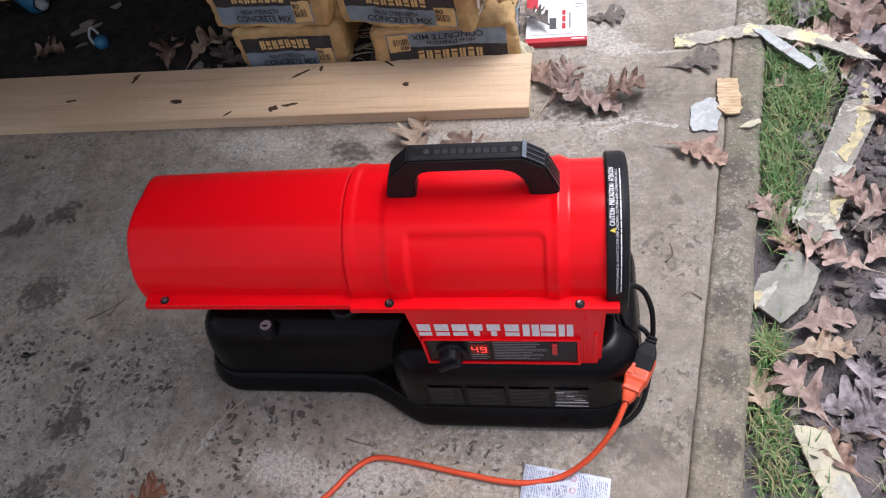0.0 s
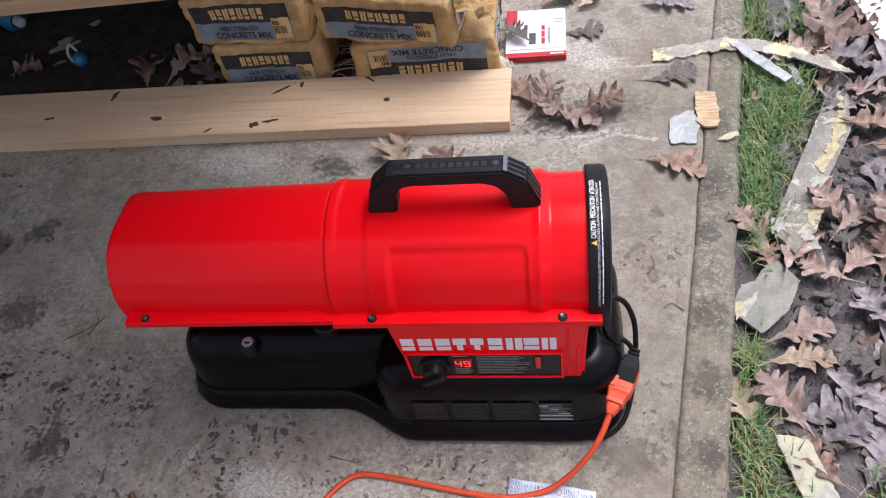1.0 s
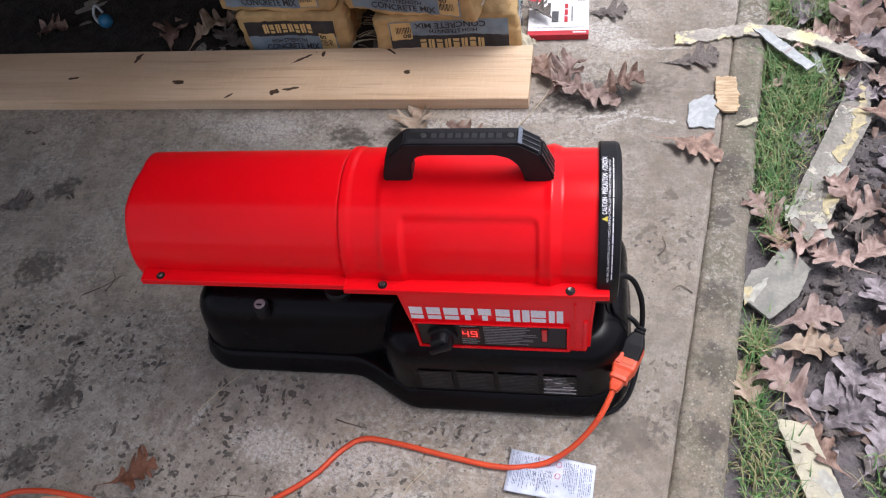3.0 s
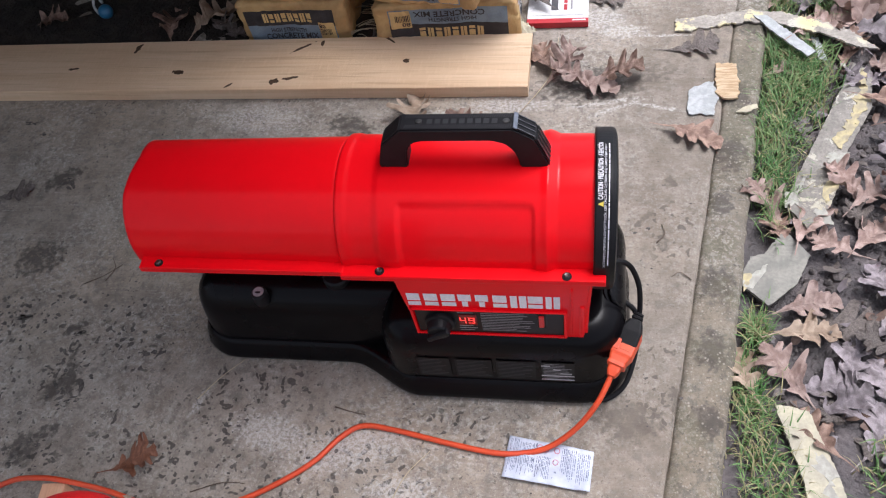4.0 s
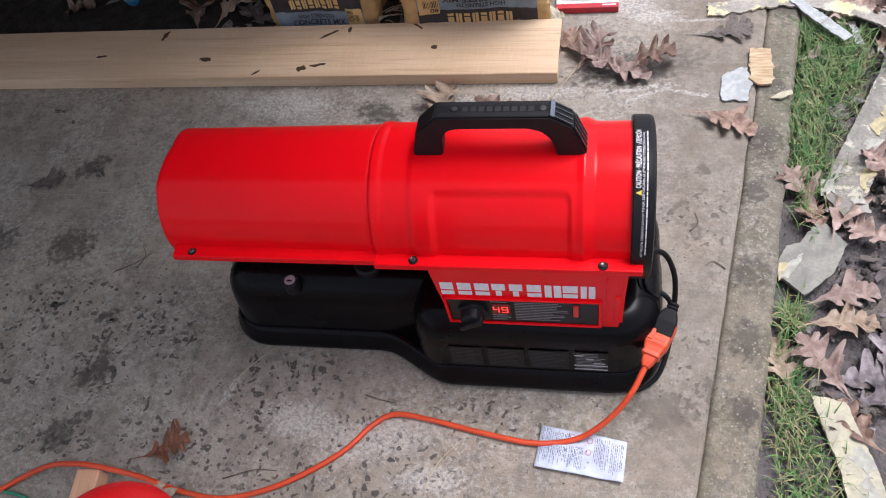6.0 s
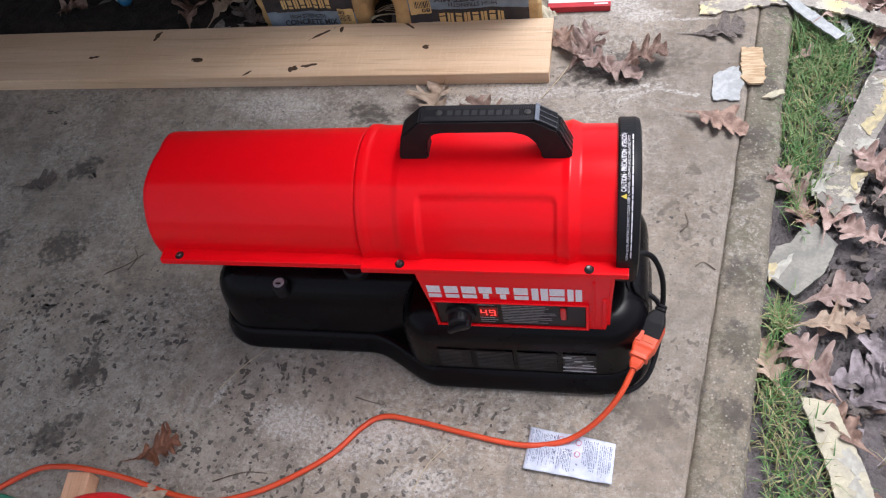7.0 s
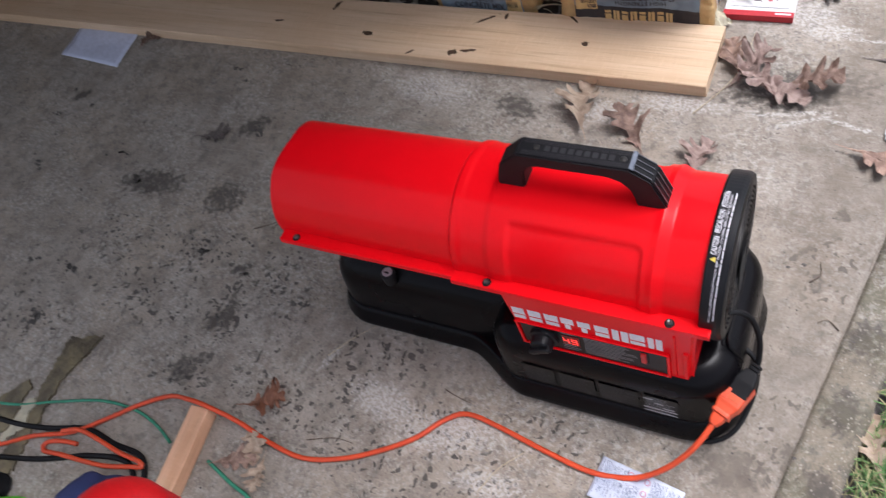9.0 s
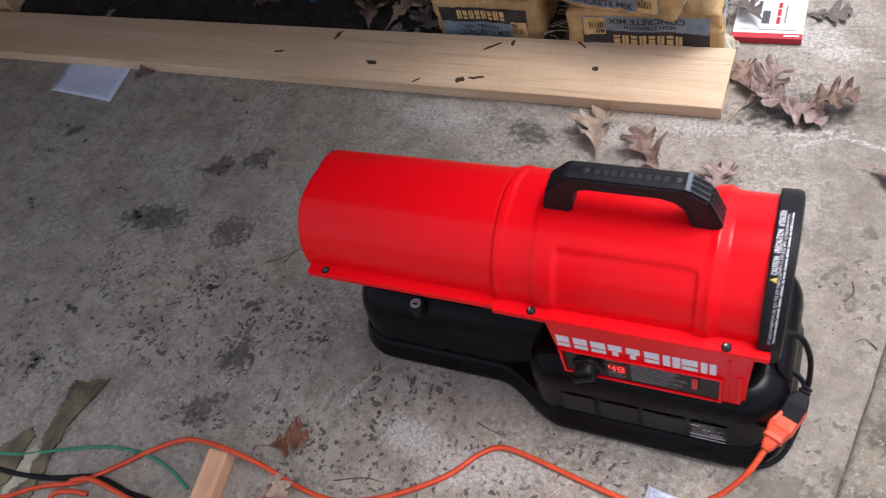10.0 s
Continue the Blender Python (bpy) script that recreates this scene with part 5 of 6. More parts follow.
rng = random.Random(11)
for i in range(44):
    x, y = rng.uniform(0.70, 1.25), rng.uniform(-0.35, 1.3)
    leaf(x + 0.1 * (y - 0.3), y, rng.uniform(0, 360), rng.uniform(0.07, 0.14), rng.choice((G, G, D, D, B, P)), rng.randrange(8), z=-0.042, rx=rng.uniform(-10, 10), ry=rng.uniform(-10, 10), where="half pressed into wet soil")


def flat_piece(name, outline, z, t, mats, label, cat, rough=0.004, bow=0.0, seed=0):
    """A thin broken piece with a ragged outline and a slight bow."""
    bm = bmesh.new()
    P_ = [Vector((*p, 0)) for p in outline]
    c = sum(P_, Vector()) / len(P_)
    ring = []
    for a, b_ in zip(P_, P_[1:] + P_[:1]):
        k = max(1, int((b_ - a).length / 0.004))
        for i in range(k):
            q = a.lerp(b_, i / k) - c
            j = Vector((noise.noise(q * 55 + Vector((seed, 0, 0))), noise.noise(q * 55 + Vector((0, seed + 9, 0))), 0)) * rough
            j += Vector((noise.noise(q * 190 + Vector((seed, 4, 0))), noise.noise(q * 190 + Vector((7, seed, 0))), 0)) * rough * 0.9
            ring.append(q + j)
    top = [bm.verts.new(q) for q in ring]
    bm.faces.new(top)
    bmesh.ops.triangulate(bm, faces=bm.faces[:])
    ext = bmesh.ops.extrude_face_region(bm, geom=bm.faces[:])
    for v in ext["geom"]:
        if isinstance(v, bmesh.types.BMVert):
            v.co.z += t
    for v in bm.verts:
        v.co.z += bow * (v.co.x ** 2 + v.co.y ** 2) * 10 + 0.002 * noise.noise(v.co * 20)
    bmesh.ops.recalc_face_normals(bm, faces=bm.faces[:])
    lo = min(v.co.z for v in bm.verts)
    for v in bm.verts:
        v.co.z -= lo
    return solid(name, bm, mats, label, cat, pose(c.x, c.y, z))


def painted_strip(outline, patches, z, mats, label, rough, seed):
    """A weathered strip of wood with raised islands of old paint."""
    cx, cy = sum(p[0] for p in outline) / len(outline), sum(p[1] for p in outline) / len(outline)
    t = thing("painted_wood_strip", label, "wood strip", (cx, cy, z))
    body = flat_piece("wood", outline, 0.0, 0.006, mats, "", "", rough, seed=seed)
    kids = [body]
    for i, (x, y, rx, ry, turn, m) in enumerate(patches):
        pts = []
        for k in range(9):
            a = 2 * math.pi * k / 9
            q = Vector((rx * math.cos(a), ry * math.sin(a), 0))
            q.rotate(Euler((0, 0, radians(turn))))
            pts.append((x + q.x, y + q.y))
        kids.append(flat_piece("paint_patch", pts, 0.0063, 0.0012, m, "peeling patch of old paint" if m is YELLOW_PAINT else "pale patch of old paint", "", 0.013, seed=seed + i * 3))
    for ob in kids:
        loc = ob.matrix_world.translation.copy()
        ob.parent = t
        ob.matrix_basis = Matrix.Translation((loc.x - cx, loc.y - cy, loc.z))
        for key in ("category", "label"):
            if key in ob and not ob[key]:
                del ob[key]
    return t


YP, GP = YELLOW_PAINT, PALE_PAINT
painted_strip([(0.672, 0.42), (0.745, 0.58), (0.80, 0.70), (0.852, 0.815), (0.885, 0.79), (0.868, 0.68), (0.80, 0.55), (0.757, 0.42), (0.705, 0.36)],
              ((0.858, 0.735, 0.012, 0.055, -8, YP), (0.836, 0.66, 0.013, 0.045, -26, YP), (0.806, 0.60, 0.012, 0.040, -28, YP), (0.835, 0.795, 0.006, 0.014, 0, GP),
               (0.780, 0.535, 0.016, 0.022, -28, GP), (0.760, 0.46, 0.007, 0.045, -20, YP), (0.696, 0.445, 0.007, 0.050, -25, GP), (0.735, 0.39, 0.014, 0.018, 0, GP)),
              -0.024, PEELED_GREY, "long weathered wood strip with peeling cream paint on soil", 0.002, 1)
painted_strip([(0.575, 0.232), (0.622, 0.185), (0.675, 0.235), (0.705, 0.30), (0.665, 0.355), (0.625, 0.30), (0.60, 0.29)],
              ((0.588, 0.236, 0.007, 0.016, -45, YP), (0.604, 0.248, 0.007, 0.034, -40, GP)), -0.026, OLIVE_WOOD, "broken grey-green painted wood piece on soil", 0.002, 4)
painted_strip([(0.614, -0.004), (0.666, -0.012), (0.70, -0.13), (0.72, -0.28), (0.665, -0.30), (0.645, -0.13)],
              ((0.682, -0.13, 0.006, 0.05, 10, GP), (0.672, -0.19, 0.016, 0.03, 8, GP)), -0.026, CREAM, "cream painted wood strip lying on soil", 0.002, 6)
flat_piece("bark_strip", [(0.478, 0.897), (0.484, 0.942), (0.56, 0.953), (0.648, 0.972), (0.76, 0.945), (0.845, 0.895), (0.90, 0.835), (0.87, 0.835), (0.79, 0.885), (0.70, 0.925), (0.63, 0.928), (0.56, 0.912)], 0.001, 0.004, PEELED, "curved strip of peeling painted wood across the slab's edge", "wood strip", 0.006, seed=8)
flat_piece("white_sliver", [(0.652, 0.948), (0.682, 0.945), (0.772, 0.822), (0.752, 0.806), (0.70, 0.875)], 0.006, 0.003, WHITE_FLAKE, "white painted sliver lying over the grass", "wood sliver", 0.003, seed=3)
flat_piece("white_sliver", [(0.775, 0.90), (0.79, 0.895), (0.80, 0.82), (0.785, 0.825)], -0.018, 0.003, WHITE_FLAKE, "small white painted sliver in the grass", "wood sliver", 0.003, seed=7)
flat_piece("paint_board", [(0.985, 0.96), (0.955, 1.16), (1.10, 1.2), (1.12, 0.90)], -0.022, 0.008, CARD_WHITE, "white painted board scrap on soil", "board scrap", 0.004, seed=7)
flat_piece("paint_flake", [(0.500, 0.705), (0.520, 0.722), (0.553, 0.733), (0.562, 0.70), (0.551, 0.634), (0.499, 0.634)], 0.001, 0.003, WHITE_FLAKE, "flaking white paint chip on concrete", "paint chip", 0.0045, 0.02, seed=2)
flat_piece("wood_chip", [(0.562, 0.783), (0.603, 0.784), (0.606, 0.71), (0.598, 0.676), (0.570, 0.680), (0.556, 0.695)], 0.004, 0.005, SPLINTER, "raw splintered wood chip on concrete", "wood chip", 0.0045, seed=5)
flat_piece("wood_chip", [(0.594, 0.641), (0.61, 0.657), (0.638, 0.664), (0.640, 0.652), (0.615, 0.64)], 0.001, 0.004, CREAM, "pale wood splinter on the slab's edge", "wood chip", 0.003, seed=9)
flat_piece("bark_strip", [(-0.985, -0.215), (-0.905, -0.190), (-0.935, -0.30), (-0.925, -0.44), (-0.90, -0.56), (-0.95, -0.56), (-0.965, -0.40), (-0.975, -0.33)], 0.001, 0.004, WET_BARK, "wet brown strip of bark on concrete", "bark strip", 0.008, seed=10)
flat_piece("bark_strip", [(-1.075, -0.40), (-1.025, -0.335), (-1.000, -0.345), (-0.99, -0.43), (-1.03, -0.50)], 0.001, 0.003, WET_BARK, "olive brown scrap of wet bark on concrete", "bark strip", 0.006, seed=12)
flat_piece("bark_strip", [(-0.99, -0.37), (-0.965, -0.36), (-0.95, -0.43), (-0.985, -0.47)], 0.003, 0.004, CREAM, "pale peeled scrap of bark on concrete", "bark strip", 0.008, seed=15)


def paper_sheet(name, corners, z, mats, label, cat, seed, n=14, crease=0.004):
    a, b_, c, d = [Vector((*p, 0)) for p in corners]
    mid = (a + b_ + c + d) / 4
    bm = bmesh.new()
    V = []
    for j in range(n + 1):
        row = []
        for i in range(n + 1):
            u, v = i / n, j / n
            q = a.lerp(b_, u).lerp(d.lerp(c, u), v) - mid
            q.z = crease * (1 + noise.noise(Vector((u * 2.5 + seed, v * 2.5, 0)))) + crease * 0.7 * abs(noise.noise(Vector((u * 6, v * 6 + seed, 2))))
            row.append(bm.verts.new(q))
        V.append(row)
    for p, q in zip(V, V[1:]):
        for i in range(n):
            bm.faces.new((p[i], p[i + 1], q[i + 1], q[i]))
    ext = bmesh.ops.extrude_face_region(bm, geom=bm.faces[:])
    for v in ext["geom"]:
        if isinstance(v, bmesh.types.BMVert):
            v.co.z += 0.0004
    bmesh.ops.recalc_face_normals(bm, faces=bm.faces[:])
    ob = thing(name, label, cat, (mid.x, mid.y, z))
    part("sheet", bm, mats, ob, smooth=True)

    def on(c_, out=0.0011):
        u, v = c_.x, c_.y
        q = a.lerp(b_, u).lerp(d.lerp(c, u), v) - mid
        q.z = crease * (1 + noise.noise(Vector((u * 2.5 + seed, v * 2.5, 0)))) + crease * 0.7 * abs(noise.noise(Vector((u * 6, v * 6 + seed, 2)))) + out
        return q
    return ob, on


ob, on = paper_sheet("instruction_leaflet", [(0.191, -0.104), (0.327, -0.120), (0.322, -0.187), (0.184, -0.174)], 0.0005, LEAFLET, "creased printed leaflet lying on concrete", "leaflet", 2.0, 22, 0.0055)
rng = random.Random(8)
for x0, x1, y0, y1 in ((0.03, 0.13, 0.04, 0.90), (0.15, 0.33, 0.08, 0.94), (0.36, 0.53, 0.34, 0.93), (0.64, 0.80, 0.06, 0.90), (0.83, 0.97, 0.10, 0.94)):
    words, x = [], x0
    while x < x1:
        y = y0 + rng.uniform(0, 0.04)
        stop = y0 + (y1 - y0) * rng.uniform(0.6, 1.0)
        while y < stop:
            k = rng.uniform(0.03, 0.13)
            words.append((x, x + rng.choice((0.006, 0.008, 0.011)), y, min(y + k, stop + 0.01)))
            y += k + rng.uniform(0.012, 0.03)
        x += rng.choice((0.017, 0.019, 0.024))
    part("print", warped(bars(words), on), INK_BLUE, ob, "unreadable small print")
part("print", warped(bars([(0.33, 0.345, 0.06, 0.16), (0.30, 0.325, 0.30, 0.52), (0.555, 0.565, 0.4, 0.46), (0.575, 0.60, 0.66, 0.70), (0.56, 0.57, 0.8, 0.84)]), on), INK_BLUE, ob)
for x, y in ((0.38, 0.15), (0.45, 0.18), (0.58, 0.17), (0.58, 0.45)):
    ring = bmesh.new()
    k = 18
    for r0, r1 in ((0.026, 0.036),):
        A = [ring.verts.new((x + r0 * math.cos(2 * math.pi * i / k), y + 2 * r0 * math.sin(2 * math.pi * i / k), 0)) for i in range(k)]
        Bv = [ring.verts.new((x + r1 * math.cos(2 * math.pi * i / k), y + 2 * r1 * math.sin(2 * math.pi * i / k), 0)) for i in range(k)]
        for i in range(k):
            ring.faces.new((A[i], Bv[i], Bv[(i + 1) % k], A[(i + 1) % k]))
    part("round_symbol", warped(ring, on), INK_PINK, ob)
paper_sheet("paper_sheet", [(-1.705, 0.680), (-1.464, 0.685), (-1.450, 0.546), (-1.697, 0.562)], 0.0005, SHEET, "plain pale blue-white paper sheet beside the board", "paper", 6.0, 10, 0.003)


# ---- odds and ends at the near corner ----
def build_offcut():
    bm = box(-0.021, 0.021, -0.36, 0.0, 0.0, 0.034, 0.0025)
    solid("timber_offcut", bm, OFFCUT, "fresh-cut pine stick lying on concrete under the cord", "timber offcut", pose(-0.557, -0.262, 0.001, 0, 0, 7))


def dome(rx, ry, rz, seed, wob=0.08, flat=1.0):
    bm = bmesh.new()
    bmesh.ops.create_uvsphere(bm, u_segments=40, v_segments=24, radius=1.0)
    for v in bm.verts:
        k = 1 + wob * noise.noise(v.co * 1.7 + Vector((seed, 0, 0)))
        z = v.co.z * k
        v.co = Vector((v.co.x * rx * k, v.co.y * ry * k, rz * (z if z > 0 else 0.15 * z)))
    lo = min(v.co.z for v in bm.verts)
    for v in bm.verts:
        v.co.z -= lo
    return bm


build_offcut()
# Only the domed top comes into view; the column below it is added.
solid("red_domed_column", lathe([(0.0, 0.004), (0.0, 0.050), (0.004, 0.0535), (0.03, 0.055), (0.655, 0.055)] + [(0.655 + 0.055 * math.sin(math.pi / 2 * k / 10), 0.055 * math.cos(math.pi / 2 * k / 10) + 0.001) for k in range(1, 11)], 48, "z"),
      RED_CLOTH, "smooth red dome on an added tall red column on concrete", "canister", pose(-0.065, -0.505, 0.001), True)
solid("navy_rag", dome(0.085, 0.06, 0.035, 5, 0.3), NAVY, "crumpled navy cloth on concrete", "cloth", pose(-0.685, -0.495, 0.001, 0, 0, 30), True)
solid("lime_scrap", dome(0.07, 0.045, 0.04, 7, 0.2), LIME, "bright lime green plastic piece on concrete", "plastic piece", pose(-0.85, -0.588, 0.001, 0, 0, 20), True)
solid("black_bag", dome(0.10, 0.06, 0.06, 9, 0.35), RUBBER, "crumpled glossy black plastic on concrete", "plastic", pose(-0.985, -0.575, 0.001, 0, 0, 10), True)


def cable(name, pts, r, mats, label, cat, taper=1.0, segs=8):
    c = Vector(pts[0])
    c.z = 0
    return solid(name, tube([Vector(p) - c for p in pts], r, segs, 0.006, taper), mats, label, cat, Matrix.Translation(c), True)


cable("black_cable", [(-1.25, -0.43, 0.006), (-1.02, -0.425, 0.006), (-0.897, -0.407, 0.010), (-0.802, -0.377, 0.007), (-0.716, -0.382, 0.006), (-0.64, -0.385, 0.006), (-0.60, -0.43, 0.006)], 0.0055, RUBBER, "black rubber cable lying on concrete", "cable")
cable("black_cable", [(-1.2, -0.55, 0.006), (-0.960, -0.491, 0.008), (-0.854, -0.460, 0.006), (-0.75, -0.418, 0.006), (-0.66, -0.405, 0.006), (-0.60, -0.46, 0.006)], 0.0055, RUBBER, "black rubber cable lying on concrete", "cable")
cable("green_cord", [(-1.2, -0.42, 0.004), (-1.02, -0.39, 0.005), (-0.910, -0.350, 0.006), (-0.807, -0.315, 0.004), (-0.716, -0.308, 0.004), (-0.650, -0.320, 0.004), (-0.60, -0.34, 0.004)], 0.0032, GREEN, "thin green cord trailing over concrete", "cord")
cable("green_cord", [(-0.50, -0.345, 0.004), (-0.428, -0.366, 0.004), (-0.375, -0.380, 0.004), (-0.30, -0.43, 0.004)], 0.0036, GREEN, "thin green cord trailing over concrete", "cord")
for pts in ([(-0.372, -0.080, 0.002), (-0.339, -0.034, 0.004), (-0.305, 0.004, 0.003)], [(0.145, 0.640, 0.003), (0.185, 0.71, 0.004), (0.207, 0.77, 0.004), (0.215, 0.85, 0.005), (0.217, 0.89, 0.003)],
            [(0.012, -0.226, 0.002), (0.030, -0.182, 0.003), (0.062, -0.140, 0.002)]):
    cable("straw_stalk", pts, 0.0011, STRAW, "thin pale dry straw on concrete", "straw", 0.5, 6)
rng = random.Random(44)
for i in range(16):
    x, y, a, ln = rng.uniform(-0.27, -0.215), rng.uniform(0.89, 0.99), rng.uniform(-0.6, 0.6), rng.uniform(0.04, 0.09)
    z = 0.008 + 0.0022 * i
    cable("straw_stalk", [(x - ln / 2 * math.cos(a), y - ln / 2 * math.sin(a), z), (x, y, z + 0.006), (x + ln / 2 * math.cos(a), y + ln / 2 * math.sin(a), z - 0.002)], 0.0012, STRAW, "dry straw caught between the cement sacks", "straw", 0.5, 5)
for pts in ([(-0.70, 0.150, 0.002), (-0.66, 0.17, 0.006), (-0.632, 0.20, 0.003)], [(-0.655, 0.16, 0.002), (-0.645, 0.19, 0.003), (-0.66, 0.215, 0.003)], [(-0.115, -0.075, 0.002), (-0.085, -0.082, 0.003), (-0.06, -0.085, 0.002)],
            [(0.49, 0.22, 0.002), (0.47, 0.235, 0.003), (0.455, 0.225, 0.002)], [(-0.33, -0.245, 0.002), (-0.28, -0.225, 0.003), (-0.24, -0.222, 0.002)], [(0.43, 0.30, 0.002), (0.445, 0.32, 0.004), (0.44, 0.345, 0.002)]):
    cable("twig", pts, 0.0012, TWIG, "tiny dark twig on concrete", "twig", 0.5, 6)

# small things in the dark gap behind the board
# A round blue cap, simplified to a ball with a loop.
ball = thing("blue_round_cap", "small blue round cap, modelled as a ball, with white loop behind the board", "ball", (-0.985, 0.985, 0.012))
part("ball", lathe([(0.019 - 0.019 * math.cos(math.pi * i / 16), max(0.001, 0.019 * math.sin(math.pi * i / 16))) for i in range(17)], 28, "z"), BLUE_CAP, ball, smooth=True)
part("loop", tube([(-0.015, -0.010, 0.02), (-0.030, 0.006, 0.034), (-0.024, 0.022, 0.052), (-0.006, 0.014, 0.036)], 0.0036), WHITE_FLAKE, ball, "white plastic loop")
cap = thing("blue_bottle", "dark blue bottle with white tip lying in shade", "bottle", (-1.235, 1.155, 0.0), -35)
part("body", lathe([(0.0, 0.005), (0.001, 0.035), (0.10, 0.038), (0.12, 0.02)], 28, "x", (0, 0.040)), BLUE_CAP, cap, smooth=True, m=pose(-0.13, 0, 0))
part("tip", lathe([(0.0, 0.016), (0.022, 0.014), (0.028, 0.009), (0.029, 0.002)], 24, "x", (0, 0.040)), WHITE_FLAKE, cap, "white cap", True, m=pose(-0.01, 0, 0))


# ---- grass and crumbs ----
def build_grass(name, mats, spots_, count, seed, hmax, label):
    rng = random.Random(seed)
    verts, faces = [], []
    for _ in range(count):
        cx, cy, sx, sy = rng.choice(spots_)
        x, y = rng.gauss(cx, sx), rng.gauss(cy, sy)
        x = max(x, edge_x(y) + 0.006)
        a = rng.uniform(0, 2 * math.pi)
        hgt = hmax * rng.uniform(0.35, 1.0)
        leanv = hgt * rng.uniform(0.4, 1.3)
        w = rng.uniform(0.0006, 0.0019)
        dx, dy = math.cos(a), math.sin(a)
        i0 = len(verts)
        for t in (0.0, 0.35, 0.7, 1.0):
            px, py = x + dx * leanv * t ** 1.6, y + dy * leanv * t ** 1.6
            pz = -0.042 + hgt * math.sin(t * 1.35)
            ww = w * (1 - t ** 2 * 0.9)
            verts += [(px - dy * ww, py + dx * ww, pz), (px + dy * ww, py - dx * ww, pz)]
        faces += [(i0 + k, i0 + k + 1, i0 + k + 3, i0 + k + 2) for k in (0, 2, 4)]
    me = bpy.data.meshes.new(name)
    me.from_pydata(verts, [], faces)
    ob = new(name, me)
    finish(ob, mats, True)
    return tagged(ob, label, "grass", kind="stuff")


upper = [(0.655, 0.50, 0.022, 0.07), (0.685, 0.66, 0.03, 0.08), (0.735, 0.75, 0.035, 0.06), (0.71, 0.86, 0.03, 0.05), (0.76, 0.83, 0.03, 0.05), (0.73, 1.10, 0.02, 0.08), (0.83, 1.04, 0.02, 0.03)]
lower = [(0.585, -0.05, 0.02, 0.05), (0.60, -0.14, 0.03, 0.05), (0.585, -0.24, 0.025, 0.06), (0.575, 0.03, 0.012, 0.03), (0.60, 0.14, 0.01, 0.02), (0.80, -0.10, 0.03, 0.03)]
build_grass("grass", GRASS, upper, 2500, 1, 0.052, "green grass tufts along the slab's edge")
build_grass("grass", GRASS, lower, 1000, 2, 0.042, "green grass tufts along the slab's edge")
build_grass("dry_grass", DRYGRASS, upper + upper + lower, 2100, 3, 0.040, "dry yellow grass blades among the green")


def build_crumbs():
    rng = random.Random(6)
    base = bmesh.new()
    bmesh.ops.create_icosphere(base, subdivisions=1, radius=1.0)
    bv = [v.co.copy() for v in base.verts]
    bf = [[v.index for v in f.verts] for f in base.faces]
    base.free()
    verts, faces = [], []
    for _ in range(5200):
        y = rng.uniform(-0.45, 1.4)
        x = edge_x(y) + 0.01 + rng.random() ** 0.8 * 0.75
        r = 0.0016 + 0.0085 * rng.random() ** 4
        i0 = len(verts)
        sx, sy, sz = (r * rng.uniform(0.7, 1.4) for _k in range(3))
        for c in bv:
            j = 1 + 0.3 * noise.noise(c * 2 + Vector((i0, 0, 0)))
            verts.append((x + c.x * sx * j, y + c.y * sy * j, -0.041 + 0.010 * noise.noise(Vector((x, y, 0)) * 17) + c.z * sz * j))
        faces += [[i0 + k for k in f] for f in bf]
    me = bpy.data.meshes.new("soil_crumbs")
    me.from_pydata(verts, [], faces)
    ob = new("soil_crumbs", me)
    finish(ob, CLOD, False)
    tagged(ob, "loose dark soil crumbs and grit", "soil crumbs", kind="stuff")
    # grit on the slab
    verts, faces = [], []
    for _ in range(700):
        x, y = rng.uniform(-1.6, 0.6), rng.uniform(-0.4, 1.2)
        if x > edge_x(y) - 0.02:
            continue
        r = 0.0006 + 0.0016 * rng.random() ** 3
        i0 = len(verts)
        for c in bv:
            verts.append((x + c.x * r * 1.3, y + c.y * r, r * 0.5 + c.z * r * 0.6))
        faces += [[i0 + k for k in f] for f in bf]
    me = bpy.data.meshes.new("grit")
    me.from_pydata(verts, [], faces)
    ob = new("grit", me)
    finish(ob, CLOD, False)
    tagged(ob, "scattered dark grit on the concrete", "grit", kind="stuff")


build_crumbs()


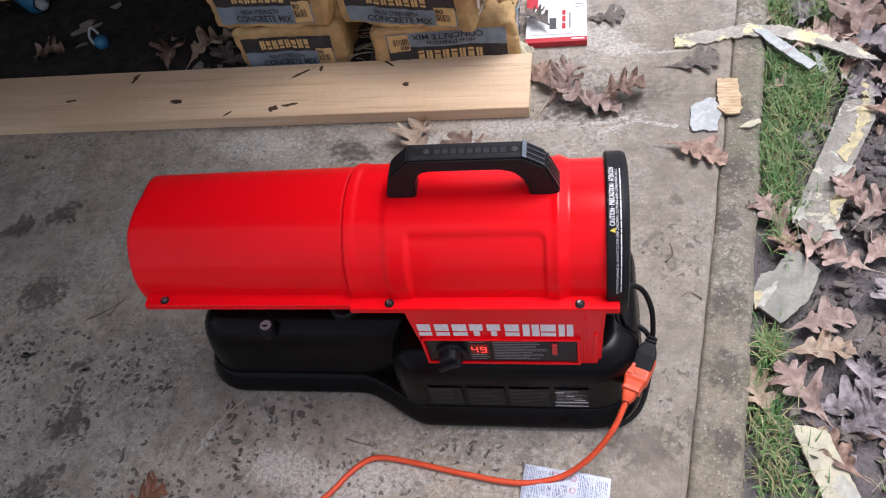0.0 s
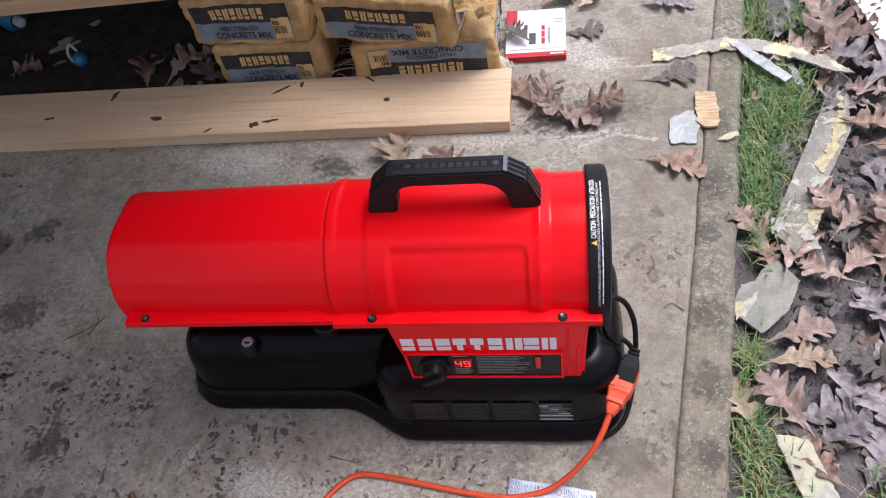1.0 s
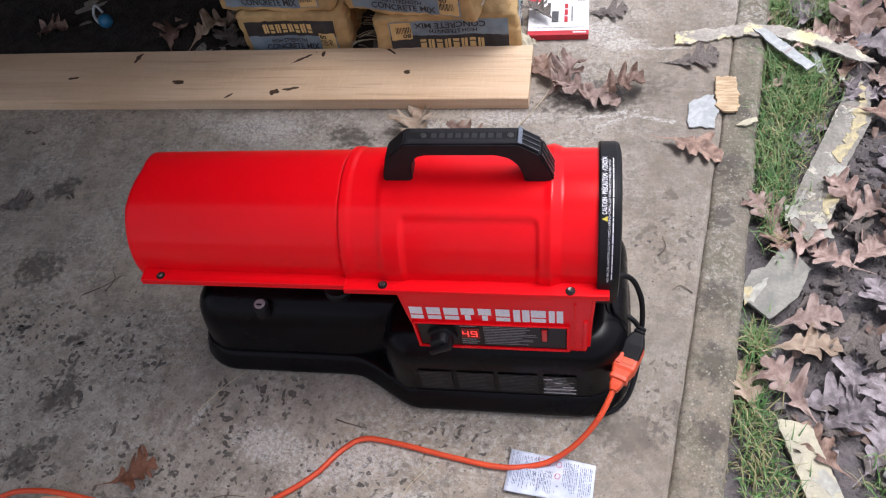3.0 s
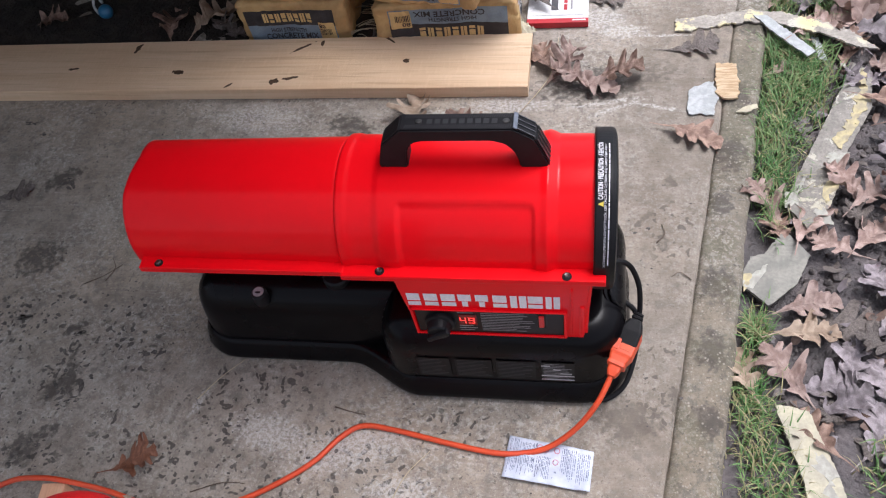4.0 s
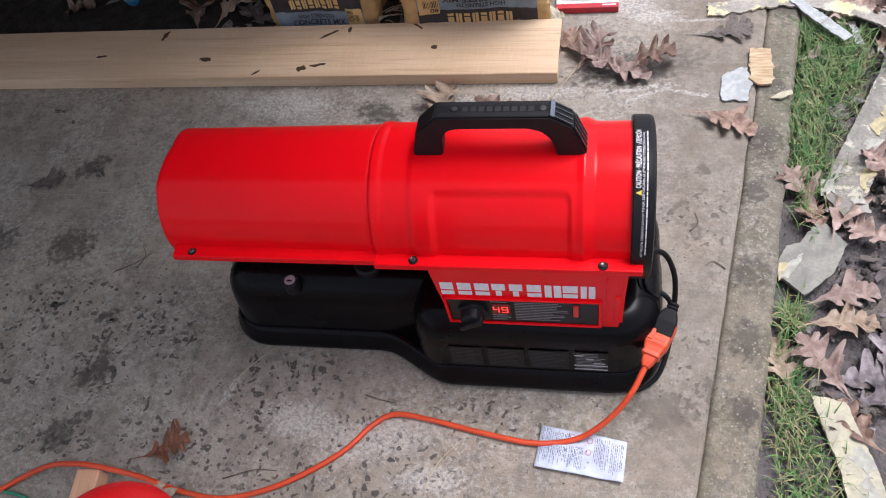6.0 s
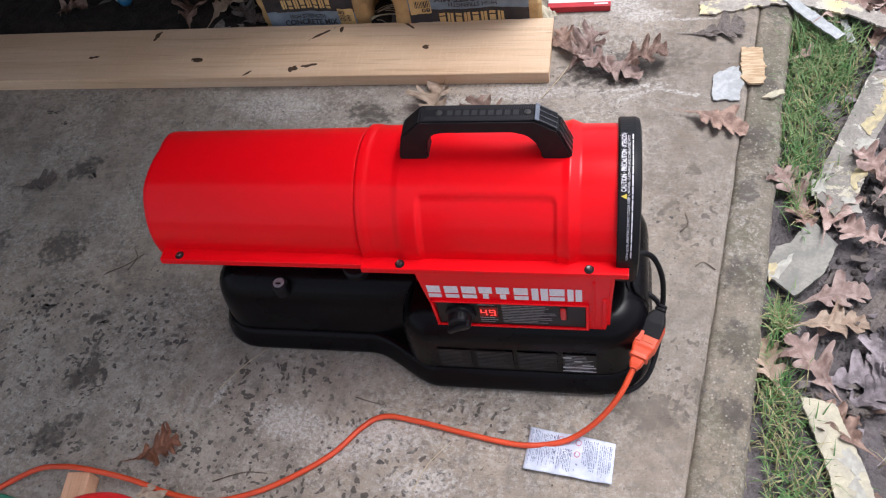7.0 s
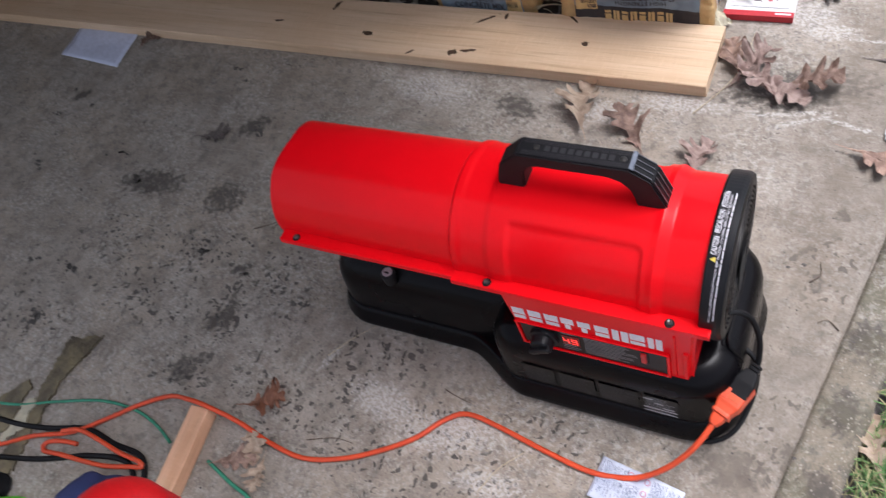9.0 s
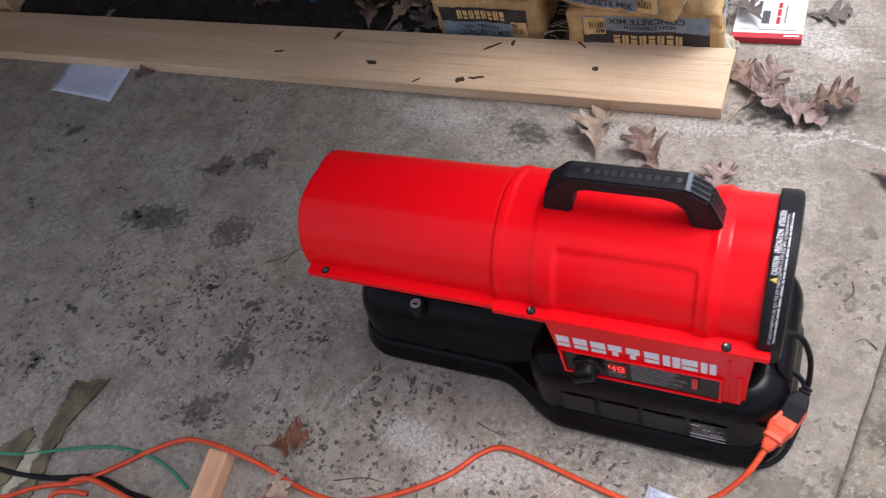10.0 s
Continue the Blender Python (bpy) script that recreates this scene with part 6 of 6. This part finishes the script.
def build_damp_marks():
    """Crisp dark droplet marks and smears of wet dirt on the slab, one thin mesh."""
    rng = random.Random(71)
    verts, faces = [], []

    def blob(x, y, rx, ry, turn):
        k = 9 if rx < 0.006 else 16
        ca, sa = math.cos(turn), math.sin(turn)
        i0, ph = len(verts), rng.uniform(0, 50)
        verts.append((x, y, 0.0008))
        for i in range(k):
            a = 2 * math.pi * i / k
            r = 0.8 + 0.55 * noise.noise(Vector((1.3 * math.cos(a) + ph, 1.3 * math.sin(a), ph)))
            u, v = r * rx * math.cos(a), r * ry * math.sin(a)
            verts.append((x + u * ca - v * sa, y + u * sa + v * ca, 0.0008))
        faces.extend((i0, i0 + 1 + i, i0 + 1 + (i + 1) % k) for i in range(k))
    smears = ((-1.140, -0.195, 0.027, 0.027, 15), (-1.117, -0.061, 0.025, 0.017, -16), (-0.853, 0.415, 0.027, 0.016, -19), (-1.247, -0.066, 0.023, 0.015, 4), (-1.459, 0.183, 0.019, 0.018, 9), (-0.493, 0.012, 0.020, 0.016, 14),
              (-0.792, 0.068, 0.027, 0.009, 2), (-1.113, 0.209, 0.015, 0.016, 13), (-1.214, 0.270, 0.023, 0.010, 0), (-1.537, 0.357, 0.020, 0.011, -29), (-1.114, 0.211, 0.015, 0.014, 10), (-0.628, -0.098, 0.024, 0.009, 28),
              (-0.894, -0.087, 0.027, 0.008, 2), (-1.042, 0.601, 0.019, 0.008, 10), (-0.608, -0.072, 0.006, 0.023, 17), (-0.997, 0.569, 0.013, 0.010, 10), (-1.436, 0.404, 0.011, 0.012, 9), (-0.659, 0.041, 0.020, 0.007, 27),
              (-1.537, 0.448, 0.011, 0.011, -19))
    for x, y, rx, ry, turn in smears:
        t = radians(turn)
        n = 1 if rx < 0.012 else rng.randrange(4, 8)
        for i in range(n):
            if n == 1:
                blob(x, y, rx * 0.8, ry * 0.8, t)
                continue
            u, v = rng.uniform(-0.8, 0.8) * rx, rng.uniform(-0.8, 0.8) * ry
            f = rng.uniform(0.25, 0.5)
            blob(x + u * math.cos(t) - v * math.sin(t), y + u * math.sin(t) + v * math.cos(t), rx * f, ry * f * 0.8, t + rng.uniform(-0.4, 0.4))
    drifts = ((-0.78, 0.07, 0.10, 0.07, 55), (-0.65, -0.05, 0.07, 0.08, 70), (-0.66, -0.2, 0.07, 0.06, 60), (-0.30, -0.12, 0.06, 0.04, 36), (-0.12, -0.17, 0.08, 0.05, 18),
              (-1.15, -0.10, 0.14, 0.10, 50), (-0.34, -0.20, 0.07, 0.05, 28), (-0.95, 0.05, 0.14, 0.10, 45), (-1.25, 0.25, 0.20, 0.14, 30), (-0.6, 0.1, 0.08, 0.05, 20), (0.42, 0.30, 0.06, 0.20, 10), (0.40, 0.02, 0.05, 0.08, 9))
    for x, y, sx, sy, n in drifts:
        for i in range(n):
            px, py = rng.gauss(x, 0.55 * sx), rng.gauss(y, 0.55 * sy)
            r = 0.0012 + 0.0042 * rng.random() ** 2.5
            blob(px, py, r * rng.uniform(0.9, 1.6), r, rng.uniform(-0.5, 0.9))
    me = bpy.data.meshes.new("damp_marks")
    me.from_pydata(verts, [], faces)
    ob = new("damp_marks", me)
    finish(ob, DAMP, False)
    tagged(ob, "dark damp droplet marks and dirt smears on the concrete", "damp marks", kind="stuff")


build_damp_marks()


def build_litter(name, mats, count, seed, label):
    """Small broken bits of leaf strewn over the soil, one mesh."""
    rng = random.Random(seed)
    verts, faces = [], []
    for _ in range(count):
        y = rng.uniform(-0.4, 1.35)
        x = edge_x(y) + 0.03 + rng.random() * 0.62
        r = rng.uniform(0.004, 0.015)
        a0 = rng.uniform(0, 6.28)
        tx, ty = rng.uniform(-0.5, 0.5), rng.uniform(-0.5, 0.5)
        z = -0.030 + 0.010 * noise.noise(Vector((x, y, 0)) * 17)
        i0 = len(verts)
        k = rng.randrange(5, 9)
        verts.append((x, y, z + 0.002))
        for i in range(k):
            a = a0 + 6.28 * i / k
            rr = r * rng.uniform(0.45, 1.2) * (1.5 if i in (0, k // 2) else 0.8)
            dx, dy = rr * math.cos(a), rr * math.sin(a)
            verts.append((x + dx, y + dy, z + tx * dx + ty * dy + rng.uniform(0, 0.003)))
        faces += [(i0, i0 + 1 + i, i0 + 1 + (i + 1) % k) for i in range(k)]
    me = bpy.data.meshes.new(name)
    me.from_pydata(verts, [], faces)
    ob = new(name, me)
    finish(ob, mats, False)
    tagged(ob, label, "leaf litter", kind="stuff")


build_litter("leaf_litter", LEAF_GREY, 45, 31, "broken grey bits of leaf on wet soil")
build_litter("leaf_litter", LEAF_BROWN, 90, 32, "broken brown bits of leaf on wet soil")
build_litter("leaf_litter", LEAF_DARK, 300, 33, "dark rotted bits of leaf on wet soil")
